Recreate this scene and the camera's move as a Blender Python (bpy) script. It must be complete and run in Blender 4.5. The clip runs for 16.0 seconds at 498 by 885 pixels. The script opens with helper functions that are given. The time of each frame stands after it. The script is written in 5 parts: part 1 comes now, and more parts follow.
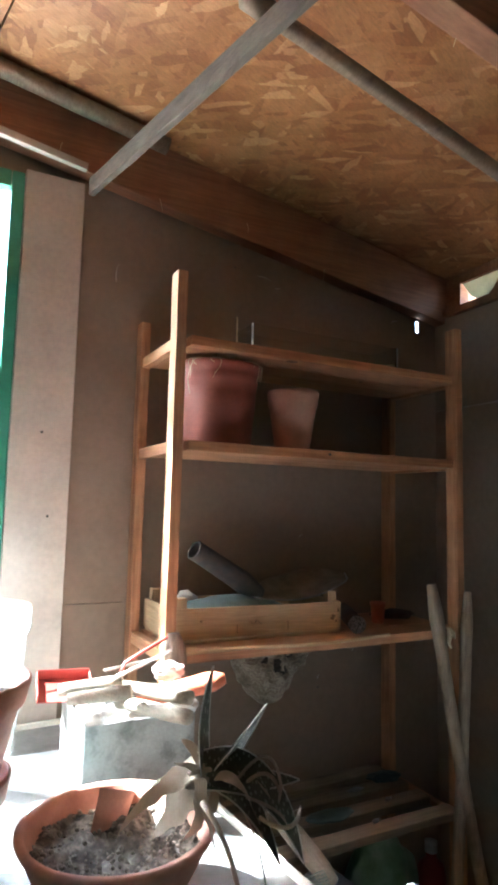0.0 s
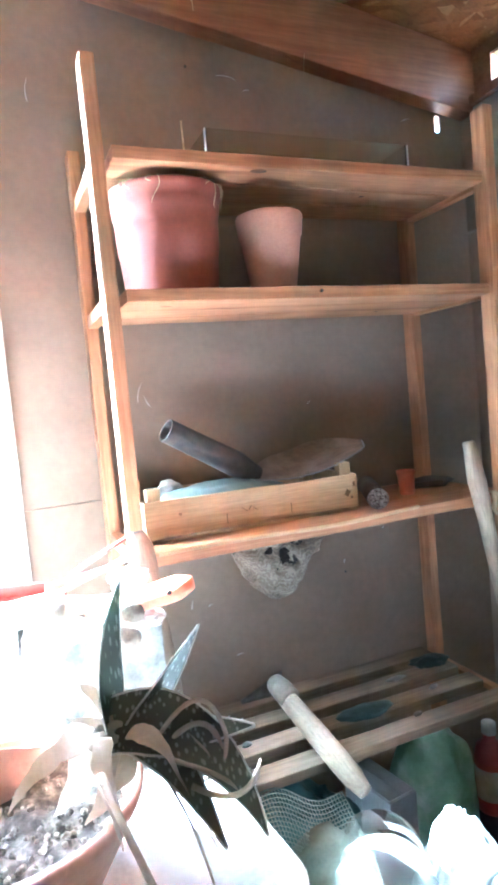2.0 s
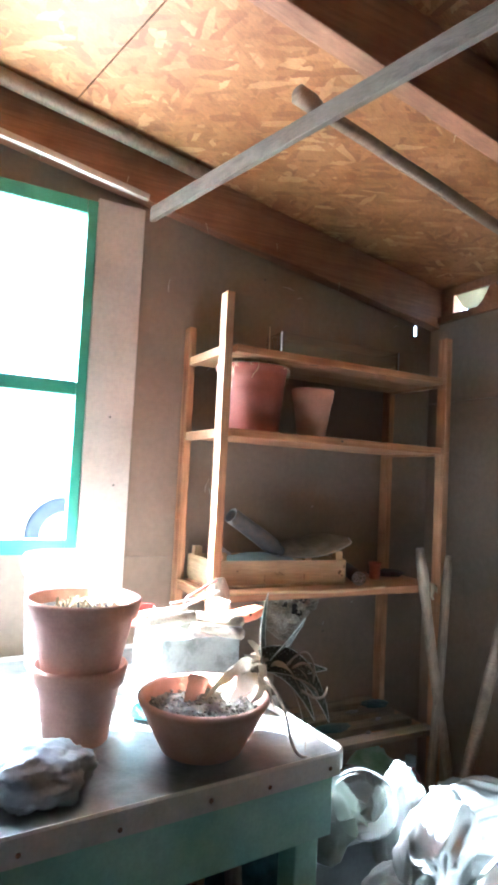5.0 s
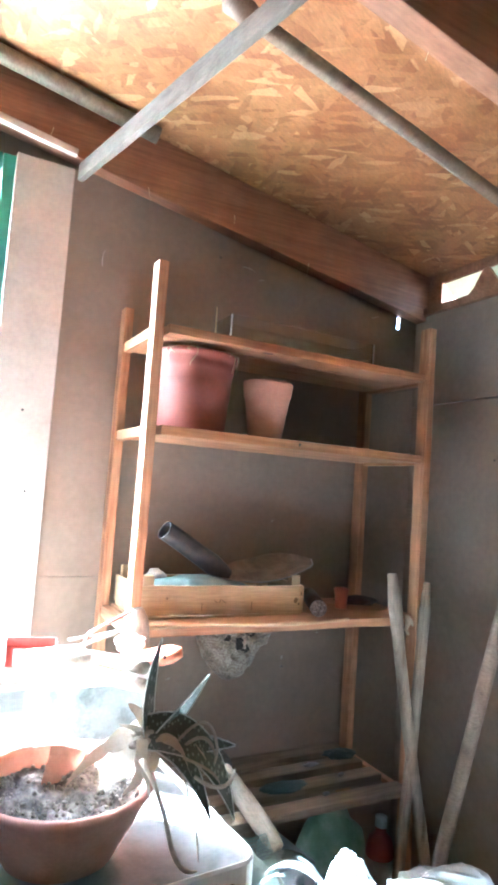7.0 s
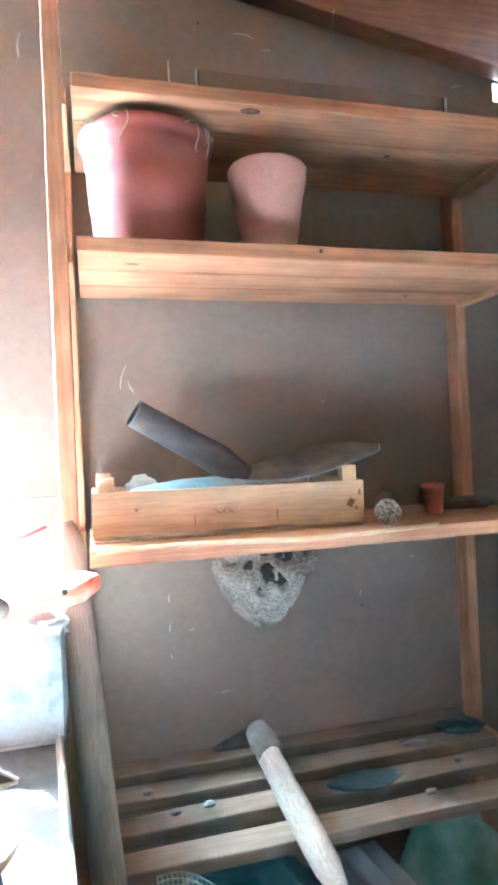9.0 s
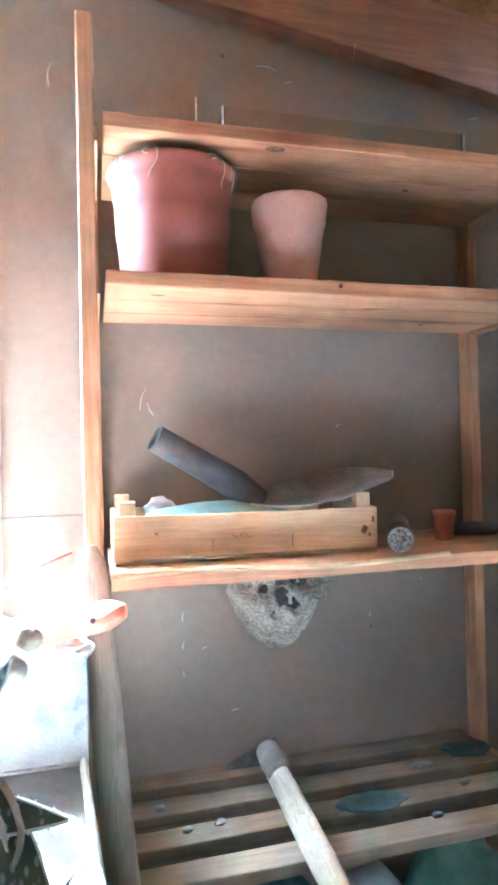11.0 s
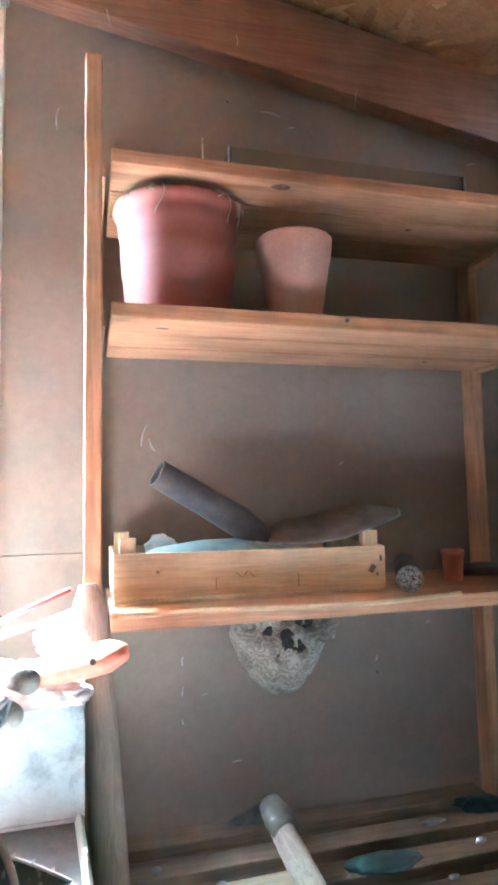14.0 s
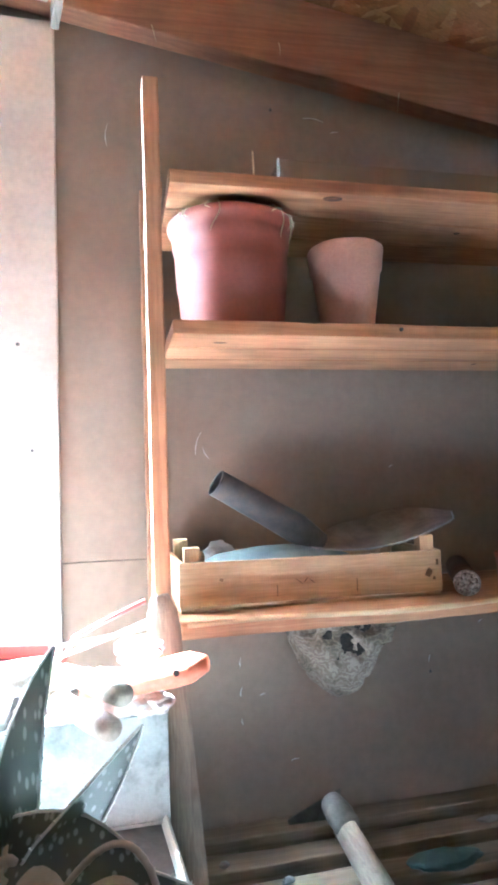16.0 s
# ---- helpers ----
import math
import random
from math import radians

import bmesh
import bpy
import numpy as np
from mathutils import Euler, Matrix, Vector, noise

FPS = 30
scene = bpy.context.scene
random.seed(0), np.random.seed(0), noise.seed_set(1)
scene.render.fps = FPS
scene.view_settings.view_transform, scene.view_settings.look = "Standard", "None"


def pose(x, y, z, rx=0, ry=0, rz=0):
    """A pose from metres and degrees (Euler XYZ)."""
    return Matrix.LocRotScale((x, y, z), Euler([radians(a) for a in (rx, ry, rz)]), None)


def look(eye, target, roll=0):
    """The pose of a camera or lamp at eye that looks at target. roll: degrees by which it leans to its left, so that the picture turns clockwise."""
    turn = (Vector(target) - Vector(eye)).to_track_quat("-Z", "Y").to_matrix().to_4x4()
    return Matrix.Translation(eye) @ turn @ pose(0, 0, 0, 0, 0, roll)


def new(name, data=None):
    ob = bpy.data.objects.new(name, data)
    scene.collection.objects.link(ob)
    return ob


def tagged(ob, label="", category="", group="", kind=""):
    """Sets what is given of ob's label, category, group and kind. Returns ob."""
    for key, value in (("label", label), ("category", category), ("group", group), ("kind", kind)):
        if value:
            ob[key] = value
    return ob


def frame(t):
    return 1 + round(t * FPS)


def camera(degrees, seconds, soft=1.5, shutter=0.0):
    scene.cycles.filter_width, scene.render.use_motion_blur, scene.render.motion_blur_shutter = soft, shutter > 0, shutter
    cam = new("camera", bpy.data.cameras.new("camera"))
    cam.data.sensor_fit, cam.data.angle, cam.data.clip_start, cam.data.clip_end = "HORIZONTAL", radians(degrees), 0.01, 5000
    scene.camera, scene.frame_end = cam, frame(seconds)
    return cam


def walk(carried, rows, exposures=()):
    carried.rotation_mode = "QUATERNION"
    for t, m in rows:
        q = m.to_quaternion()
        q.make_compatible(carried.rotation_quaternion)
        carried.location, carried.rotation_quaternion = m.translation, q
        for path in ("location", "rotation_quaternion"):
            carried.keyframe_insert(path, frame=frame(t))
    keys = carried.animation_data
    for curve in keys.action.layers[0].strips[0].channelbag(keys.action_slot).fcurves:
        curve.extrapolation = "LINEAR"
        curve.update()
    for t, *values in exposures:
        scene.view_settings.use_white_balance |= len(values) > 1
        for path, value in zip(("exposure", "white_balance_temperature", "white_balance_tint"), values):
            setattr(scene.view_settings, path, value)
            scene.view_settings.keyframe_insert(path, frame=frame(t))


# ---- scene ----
cam = camera(44.3, 16.0, 3.6)
PATH = [
    (0, (-0.475, -1.294, 1.247), (0.434, 0.475, 1.454), 1.4),
    (0.5, (-0.283, -1.217, 1.188), (0.679, 0.537, 1.205), -1.8),
    (1, (-0.224, -1.133, 1.204), (0.566, 0.704, 1.182), -3.8),
    (1.5, (-0.189, -1.088, 1.182), (0.573, 0.756, 1.046), -5.1),
    (2, (-0.197, -1.074, 1.184), (0.554, 0.774, 1.042), -5.2),
    (2.5, (-0.212, -1.105, 1.192), (0.474, 0.771, 1.09), -5.0),
    (3, (-0.326, -1.159, 1.21), (0.439, 0.689, 1.202), -3.1),
    (3.5, (-0.54, -1.287, 1.259), (0.304, 0.523, 1.375), 2.5),
    (4, (-0.693, -1.511, 1.291), (0.267, 0.222, 1.562), 5.2),
    (4.2, (-0.758, -1.587, 1.274), (0.243, 0.133, 1.474), 4.4),
    (6.3, (-0.56, -1.521, 1.239), (0.282, 0.292, 1.313), -0.2),
    (6.5, (-0.496, -1.535, 1.251), (0.375, 0.264, 1.328), -0.4),
    (7, (-0.448, -1.375, 1.255), (0.476, 0.392, 1.409), 4.1),
    (7.5, (-0.314, -1.185, 1.203), (0.435, 0.67, 1.213), 1.3),
    (8, (-0.023, -1.001, 1.12), (0.518, 0.923, 1.197), 0.4),
    (8.5, (0.051, -0.952, 1.077), (0.532, 0.989, 1.111), -2.3),
    (9, (0.043, -0.94, 1.072), (0.546, 0.995, 1.078), -2.4),
    (9.2, (0.039, -0.943, 1.088), (0.552, 0.991, 1.098), -1.9),
    (11.3, (0.012, -0.961, 1.112), (0.504, 0.977, 1.137), -1.2),
    (11.5, (0.019, -0.958, 1.094), (0.512, 0.98, 1.155), -1.7),
    (12, (0.003, -0.96, 1.096), (0.508, 0.974, 1.172), -2.6),
    (12.5, (-0.033, -0.928, 1.104), (0.354, 1.028, 1.264), -1.3),
    (13, (-0.044, -0.911, 1.102), (0.324, 1.049, 1.255), -1.2),
    (13.5, (-0.032, -0.911, 1.11), (0.356, 1.046, 1.26), -0.7),
    (14, (0.002, -0.934, 1.098), (0.511, 0.993, 1.262), -1.0),
    (14.5, (-0.025, -0.926, 1.116), (0.442, 1.013, 1.27), -1.5),
    (15, (-0.063, -0.912, 1.125), (0.3, 1.045, 1.314), -1.7),
    (15.5, (-0.048, -0.942, 1.115), (0.359, 1.009, 1.285), -1.4),
    (16, (-0.057, -0.947, 1.132), (0.371, 1.002, 1.265), -2.0),
]
EXPOSURES = [(0.0, 4.85, 5300, 3), (0.5, 7.05, 4600, 0), (1.5, 7.2, 4450, 0), (2.5, 7.1, 4450, 0), (3.5, 6.1, 4800, 2), (4.2, 5.8, 4950, 3), (6.5, 5.95, 4950, 3), (7.0, 6.65, 4650, 1),
             (7.5, 6.75, 4600, 0), (9.0, 7.35, 4250, -3), (12.0, 7.3, 4250, -3), (13.5, 6.6, 4450, -1), (14.5, 7.05, 4350, -2), (16.0, 6.7, 4450, 0)]
walk(cam, [(t, look(eye, target, roll)) for t, eye, target, roll in PATH], EXPOSURES)

# ---- light ----
SUN_TO = Vector((-0.77, 0.64, 0.0)).normalized()
SUN_EL = radians(44)
world = bpy.data.worlds.new("world")
scene.world = world
world.use_nodes = True
wn = world.node_tree.nodes
sky = wn.new("ShaderNodeTexSky")
sky.sky_type = "NISHITA"
sky.sun_disc = False
sky.sun_elevation = SUN_EL
sky.sun_rotation = math.atan2(SUN_TO.x, SUN_TO.y)
sky.dust_density = 2.0
wn["Background"].inputs["Strength"].default_value = 0.15
world.node_tree.links.new(sky.outputs["Color"], wn["Background"].inputs["Color"])
sun = new("sun", bpy.data.lights.new("sun", "SUN"))
sun.data.energy, sun.data.angle, sun.data.color = 4.5, radians(0.6), (1.0, 0.96, 0.90)
sun_dir = Vector((SUN_TO.x * math.cos(SUN_EL), SUN_TO.y * math.cos(SUN_EL), math.sin(SUN_EL)))
sun.matrix_world = look(sun_dir * 30, (0, 0, 0))

# ---- mesh helpers ----
BASE = {}


def thing(name, base, label, category, group="", kind=""):
    """An Empty at its base that will carry the parts."""
    ob = new(name)
    ob.empty_display_size = 0.05
    ob.location = base
    BASE[ob.name] = Vector(base)
    return tagged(ob, label, category, group, kind)


def link(name, bm, material, base=(0, 0, 0), smooth=False):
    base = Vector(base)
    bmesh.ops.translate(bm, verts=bm.verts, vec=-base)
    bmesh.ops.recalc_face_normals(bm, faces=bm.faces)
    me = bpy.data.meshes.new(name)
    bm.to_mesh(me)
    bm.free()
    if smooth:
        me.polygons.foreach_set("use_smooth", [True] * len(me.polygons))
    for m in material if isinstance(material, (list, tuple)) else (material,):
        me.materials.append(m)
    ob = new(name, me)
    ob.location = base
    BASE[ob.name] = base
    return ob


def part(name, bm, material, parent, label="", smooth=False):
    """Links a bmesh, given in world metres, as one mesh under a thing or a part."""
    base = BASE[parent.name]
    ob = link(name, bm, material, base, smooth)
    ob.location = (0, 0, 0)
    ob.parent = parent
    BASE[ob.name] = base
    return tagged(ob, label)


def solo(name, bm, material, base, label, category, group="", kind="", smooth=False):
    """A thing of one mesh."""
    return tagged(link(name, bm, material, base, smooth), label, category, group, kind)


def box(a, b, bevel=0.0, segs=2, bm=None, m=None):
    """A box from corner a to corner b."""
    out = bm or bmesh.new()
    a, b = Vector(a), Vector(b)
    c, s = (a + b) / 2, b - a
    t = bmesh.new()
    bmesh.ops.create_cube(t, size=1.0, matrix=Matrix.Translation(c) @ Matrix.Diagonal((*s, 1)))
    if bevel:
        bmesh.ops.bevel(t, geom=t.edges[:], offset=bevel, segments=segs, profile=0.6, affect="EDGES")
    if m:
        t.transform(m)
    return merge(out, t)


def merge(out, t):
    me = bpy.data.meshes.new("tmp")
    t.to_mesh(me)
    t.free()
    out.from_mesh(me)
    bpy.data.meshes.remove(me)
    return out


def beam(a, b, wide, high, bevel=0.002, up=(0, 0, 1), bm=None, cuts=0, rough=0.0, seed=0):
    """A square timber from a to b."""
    a, b = Vector(a), Vector(b)
    d = b - a
    y = d.normalized()
    x = y.cross(Vector(up)).normalized()
    z = x.cross(y)
    m = Matrix((x, y, z)).transposed().to_4x4()
    m.translation = (a + b) / 2
    t = box((-wide / 2, -d.length / 2, -high / 2), (wide / 2, d.length / 2, high / 2), bevel)
    if cuts:
        long_edges = [e for e in t.edges if e.calc_length() > d.length * 0.8]
        bmesh.ops.subdivide_edges(t, edges=long_edges, cuts=cuts, use_grid_fill=True)
        for v in t.verts:
            n = noise.noise_vector(v.co * 9 + Vector((seed * 7.1, seed, 0)))
            v.co += n * rough
    t.transform(m)
    return merge(bm or bmesh.new(), t)


def tube(points, radii, sides=10, caps=True, bm=None, flat=1.0):
    """A round bar along points; radii one number or one each. flat squeezes it upright."""
    t = bm or bmesh.new()
    pts = [Vector(p) for p in points]
    if not hasattr(radii, "__len__"):
        radii = [radii] * len(pts)
    rings, last = [], None
    for i, p in enumerate(pts):
        d = (pts[min(i + 1, len(pts) - 1)] - pts[max(i - 1, 0)]).normalized()
        if last is None:
            x = d.orthogonal().normalized()
        else:
            x = (last - d * last.dot(d)).normalized()
        last = x
        y = d.cross(x)
        rings.append([t.verts.new(p + (x * math.cos(k * math.tau / sides) + y * math.sin(k * math.tau / sides) * flat) * radii[i]) for k in range(sides)])
    for r0, r1 in zip(rings, rings[1:]):
        for k in range(sides):
            t.faces.new((r0[k], r0[(k + 1) % sides], r1[(k + 1) % sides], r1[k]))
    if caps:
        t.faces.new(rings[0][::-1])
        t.faces.new(rings[-1])
    return t


def lathe(profile, centre, sides=48, bm=None, wobble=0.0, seed=0.0):
    """A turned body from (radius, height) pairs round an upright axis."""
    t = bm or bmesh.new()
    c = Vector(centre)
    rings = []
    for r, h in profile:
        if r < 1e-6:
            rings.append([t.verts.new(c + Vector((0, 0, h)))])
            continue
        ring = []
        for k in range(sides):
            a = k * math.tau / sides
            q = r + wobble * noise.noise(Vector((math.cos(a) * 2, math.sin(a) * 2, h * 12 + seed)))
            ring.append(t.verts.new(c + Vector((math.cos(a) * q, math.sin(a) * q, h))))
        rings.append(ring)
    for r0, r1 in zip(rings, rings[1:]):
        for k in range(sides):
            k1 = (k + 1) % sides
            if len(r0) == 1 and len(r1) == 1:
                continue
            if len(r0) == 1:
                t.faces.new((r0[0], r1[k], r1[k1]))
            elif len(r1) == 1:
                t.faces.new((r0[k], r0[k1], r1[0]))
            else:
                t.faces.new((r0[k], r0[k1], r1[k1], r1[k]))
    return t


def lump(centre, size, cuts=4, rough=0.25, scale=2.0, seed=0.0, floor=None, sharp=0.0, octaves=4):
    """A crumpled rounded body."""
    t = bmesh.new()
    bmesh.ops.create_icosphere(t, subdivisions=cuts, radius=1.0)
    for v in t.verts:
        p = v.co * scale + Vector((seed * 13.7, seed * 3.1, seed))
        k = 1 + rough * noise.fractal(p, 0.9, 2.1, octaves)
        if sharp:
            k += sharp * (1 - abs(noise.noise(p * 1.9)) * 2.2) ** 3
        v.co = Vector(centre) + Vector((v.co.x * size[0], v.co.y * size[1], v.co.z * size[2])) * k
        if floor is not None and v.co.z < floor:
            v.co.z = floor
    return t


def turned(bm, angle, about):
    bmesh.ops.rotate(bm, verts=bm.verts, cent=about, matrix=Matrix.Rotation(radians(angle), 3, "Z"))
    return bm


# ---- materials ----
def material(name, rough=0.7, metal=0.0):
    m = bpy.data.materials.new(name)
    m.use_nodes = True
    n, l = m.node_tree.nodes, m.node_tree.links
    b = n["Principled BSDF"]
    b.inputs["Roughness"].default_value = rough
    b.inputs["Metallic"].default_value = metal
    return m, n, l, b


def ramp(n, stops):
    r = n.new("ShaderNodeValToRGB")
    e = r.color_ramp.elements
    e[0].position, e[0].color = stops[0][0], (*stops[0][1], 1)
    e[1].position, e[1].color = stops[-1][0], (*stops[-1][1], 1)
    for p, c in stops[1:-1]:
        x = e.new(p)
        x.color = (*c, 1)
    return r


def coords(n, l, scale=(1, 1, 1), turn=(0, 0, 0)):
    t = n.new("ShaderNodeTexCoord")
    m = n.new("ShaderNodeMapping")
    if any(turn):
        m.vector_type = "TEXTURE"
        scale = [1 / s for s in scale]
    m.inputs["Scale"].default_value = scale
    m.inputs["Rotation"].default_value = turn
    l.new(t.outputs["Object"], m.inputs["Vector"])
    return m.outputs["Vector"]


def noise_node(n, l, vec, scale, detail=6, rough=0.6, distort=0.0):
    t = n.new("ShaderNodeTexNoise")
    t.inputs["Scale"].default_value = scale
    t.inputs["Detail"].default_value = detail
    t.inputs["Roughness"].default_value = rough
    t.inputs["Distortion"].default_value = distort
    l.new(vec, t.inputs["Vector"])
    return t.outputs["Fac"]


def mix(n, l, fac, a, b, kind="MIX"):
    x = n.new("ShaderNodeMix")
    x.data_type, x.blend_type = "RGBA", kind
    for s, v in ((x.inputs[0], fac), (x.inputs[6], a), (x.inputs[7], b)):
        if isinstance(v, (int, float)):
            s.default_value = v
        elif isinstance(v, tuple):
            s.default_value = (*v, 1)
        else:
            l.new(v, s)
    return x.outputs[2]


def bump(n, l, b, height, strength=0.3, dist=0.002):
    x = n.new("ShaderNodeBump")
    x.inputs["Strength"].default_value = strength
    x.inputs["Distance"].default_value = dist
    l.new(height, x.inputs["Height"])
    l.new(x.outputs["Normal"], b.inputs["Normal"])


def mottled(name, colours, scale=6.0, fine=90.0, rough=0.7, metal=0.0, relief=0.25, dist=0.002, stretch=(1, 1, 1)):
    """A surface of two or three tones, with blotches and fine grain."""
    m, n, l, b = material(name, rough, metal)
    v = coords(n, l, stretch)
    big = noise_node(n, l, v, scale, 5, 0.6, 0.3)
    small = noise_node(n, l, v, fine, 4, 0.6)
    k = len(colours) - 1
    c = ramp(n, [(0.32 + 0.36 * i / max(k, 1), col) for i, col in enumerate(colours)])
    l.new(big, c.inputs["Fac"])
    g = ramp(n, [(0.3, (0.9, 0.9, 0.9)), (0.7, (1.05, 1.05, 1.05))])
    l.new(small, g.inputs["Fac"])
    l.new(mix(n, l, 1.0, c.outputs["Color"], g.outputs["Color"], "MULTIPLY"), b.inputs["Base Color"])
    bump(n, l, b, small, relief, dist)
    return m


def wood(name, axis, light, dark, rough=0.6, rings=22.0, relief=0.2, dirt=0.25):
    """Sawn wood with its grain along an axis, and a different board from each object."""
    m, n, l, b = material(name, rough)
    stretch = [1.0, 1.0, 1.0]
    stretch["xyz".index(axis)] = 0.06
    v = coords(n, l, stretch)
    info = n.new("ShaderNodeObjectInfo")
    add = n.new("ShaderNodeVectorMath")
    add.operation = "ADD"
    comb = n.new("ShaderNodeCombineXYZ")
    mul = n.new("ShaderNodeMath")
    mul.operation = "MULTIPLY"
    mul.inputs[1].default_value = 7.0
    l.new(info.outputs["Random"], mul.inputs[0])
    for s in comb.inputs:
        l.new(mul.outputs[0], s)
    l.new(v, add.inputs[0])
    l.new(comb.outputs[0], add.inputs[1])
    v = add.outputs[0]
    w = n.new("ShaderNodeTexNoise")
    w.inputs["Scale"].default_value = rings
    w.inputs["Detail"].default_value = 3
    w.inputs["Distortion"].default_value = 0.5
    l.new(v, w.inputs["Vector"])
    fine = noise_node(n, l, v, rings * 9, 4, 0.7)
    blot = noise_node(n, l, coords(n, l), 7.0, 5, 0.6)
    c = ramp(n, [(0.30, dark), (0.46, light), (0.52, tuple(0.5 * (p + q) for p, q in zip(light, dark))), (0.56, light), (0.75, tuple(0.75 * p + 0.25 * q for p, q in zip(light, dark)))])
    l.new(w.outputs["Fac"], c.inputs["Fac"])
    g = ramp(n, [(0.3, (0.78, 0.76, 0.74)), (0.65, (1.06, 1.06, 1.06))])
    l.new(fine, g.inputs["Fac"])
    x = mix(n, l, 1.0, c.outputs["Color"], g.outputs["Color"], "MULTIPLY")
    d = ramp(n, [(0.38, (1 - dirt, 1 - dirt, 1 - dirt)), (0.6, (1, 1, 1))])
    l.new(blot, d.inputs["Fac"])
    l.new(mix(n, l, 1.0, x, d.outputs["Color"], "MULTIPLY"), b.inputs["Base Color"])
    bump(n, l, b, fine, relief, 0.0015)
    return m


def osb(name):
    """Oriented strand board: flakes in three directions."""
    m, n, l, b = material(name, 0.55)
    tones = [(0.0, (0.29, 0.110, 0.037)), (0.4, (0.38, 0.160, 0.055)), (0.85, (0.44, 0.195, 0.072)), (1.0, (0.57, 0.315, 0.142))]
    col = height = None
    for i, (a, sx, sy) in enumerate(((0.35, 9, 38), (1.45, 11, 42), (-0.75, 12, 48))):
        v = coords(n, l, (sx, sy, 9), (0, 0, a))
        wob = n.new("ShaderNodeTexNoise")
        wob.inputs["Scale"].default_value = 1.7
        l.new(v, wob.inputs["Vector"])
        add = mix(n, l, 0.5, v, wob.outputs["Color"], "ADD")
        vo = n.new("ShaderNodeTexVoronoi")
        vo.inputs["Scale"].default_value = 1.0
        vo.inputs["Randomness"].default_value = 1.0
        l.new(add, vo.inputs["Vector"])
        sep = n.new("ShaderNodeSeparateColor")
        l.new(vo.outputs["Color"], sep.inputs[0])
        c = ramp(n, tones)
        l.new(sep.outputs["Red"], c.inputs["Fac"])
        if col is None:
            col, height = c.outputs["Color"], sep.outputs["Green"]
        else:
            pick = n.new("ShaderNodeMath")
            pick.operation = "GREATER_THAN"
            pick.inputs[1].default_value = 0.55
            l.new(sep.outputs["Blue"], pick.inputs[0])
            col = mix(n, l, pick.outputs[0], col, c.outputs["Color"])
    fine = noise_node(n, l, coords(n, l, (30, 120, 30), (0, 0, 0.3)), 2.0, 5, 0.7)
    g = ramp(n, [(0.3, (0.7, 0.68, 0.66)), (0.7, (1.1, 1.1, 1.1))])
    l.new(fine, g.inputs["Fac"])
    x = mix(n, l, 1.0, col, g.outputs["Color"], "MULTIPLY")
    blot = noise_node(n, l, coords(n, l), 5.0, 4, 0.6)
    d = ramp(n, [(0.35, (0.72, 0.66, 0.60)), (0.62, (1.05, 1.05, 1.05))])
    l.new(blot, d.inputs["Fac"])
    l.new(mix(n, l, 1.0, x, d.outputs["Color"], "MULTIPLY"), b.inputs["Base Color"])
    bump(n, l, b, height, 0.35, 0.002)
    return m


def let_through(m, colour, share):
    """Lets light glow through a thin sheet or leaf."""
    n, l = m.node_tree.nodes, m.node_tree.links
    tr = n.new("ShaderNodeBsdfTranslucent")
    tr.inputs["Color"].default_value = (*colour, 1)
    mx = n.new("ShaderNodeMixShader")
    mx.inputs[0].default_value = share
    l.new(n["Principled BSDF"].outputs[0], mx.inputs[1])
    l.new(tr.outputs[0], mx.inputs[2])
    l.new(mx.outputs[0], n["Material Output"].inputs["Surface"])
    return m


def clear(name, colour=(0.9, 0.95, 0.93), rough=0.05, ior=1.45):
    m, n, l, b = material(name, rough)
    b.inputs["Base Color"].default_value = (*colour, 1)
    b.inputs["Transmission Weight"].default_value = 1.0
    b.inputs["IOR"].default_value = ior
    return m


PINE_X = wood("pine_along_x", "x", (0.55, 0.285, 0.142), (0.32, 0.138, 0.060))
PINE_Y = wood("pine_along_y", "y", (0.55, 0.285, 0.142), (0.32, 0.138, 0.060))
PINE_Z = wood("pine_upright", "z", (0.55, 0.285, 0.142), (0.32, 0.138, 0.060))
CRATE_X = wood("crate_wood_along_x", "x", (0.63, 0.45, 0.26), (0.50, 0.335, 0.178), 0.65, 26)
CRATE_Y = wood("crate_wood_along_y", "y", (0.63, 0.45, 0.26), (0.50, 0.335, 0.178), 0.65, 26)
CRATE_Z = wood("crate_wood_upright", "z", (0.62, 0.44, 0.25), (0.49, 0.325, 0.17), 0.65, 26)
RAFTER = wood("red_brown_rafter", "x", (0.37, 0.170, 0.088), (0.25, 0.108, 0.054), 0.65, 14)
GREY_WOOD = wood("weathered_grey_wood", "z", (0.40, 0.31, 0.22), (0.23, 0.172, 0.12), 0.8, 40, 0.35)
GREY_LATH = wood("weathered_grey_lath", "y", (0.27, 0.195, 0.132), (0.17, 0.118, 0.080), 0.8, 30, 0.3)
DARK_LATH = wood("dark_grey_lath", "y", (0.155, 0.120, 0.092), (0.095, 0.072, 0.054), 0.8, 30, 0.3)
OLD_SLAT = wood("old_slat_wood", "x", (0.29, 0.215, 0.145), (0.18, 0.13, 0.085), 0.75, 18)
OSB = osb("strand_board")
WALL = mottled("dusty_wall_board", [(0.205, 0.148, 0.104), (0.262, 0.194, 0.140), (0.300, 0.226, 0.168)], 1.6, 45, 0.85, 0, 0.10, 0.001)
BOARD = mottled("pale_wall_board", [(0.45, 0.39, 0.33), (0.56, 0.49, 0.42), (0.62, 0.55, 0.47)], 3, 70, 0.8, 0, 0.15)
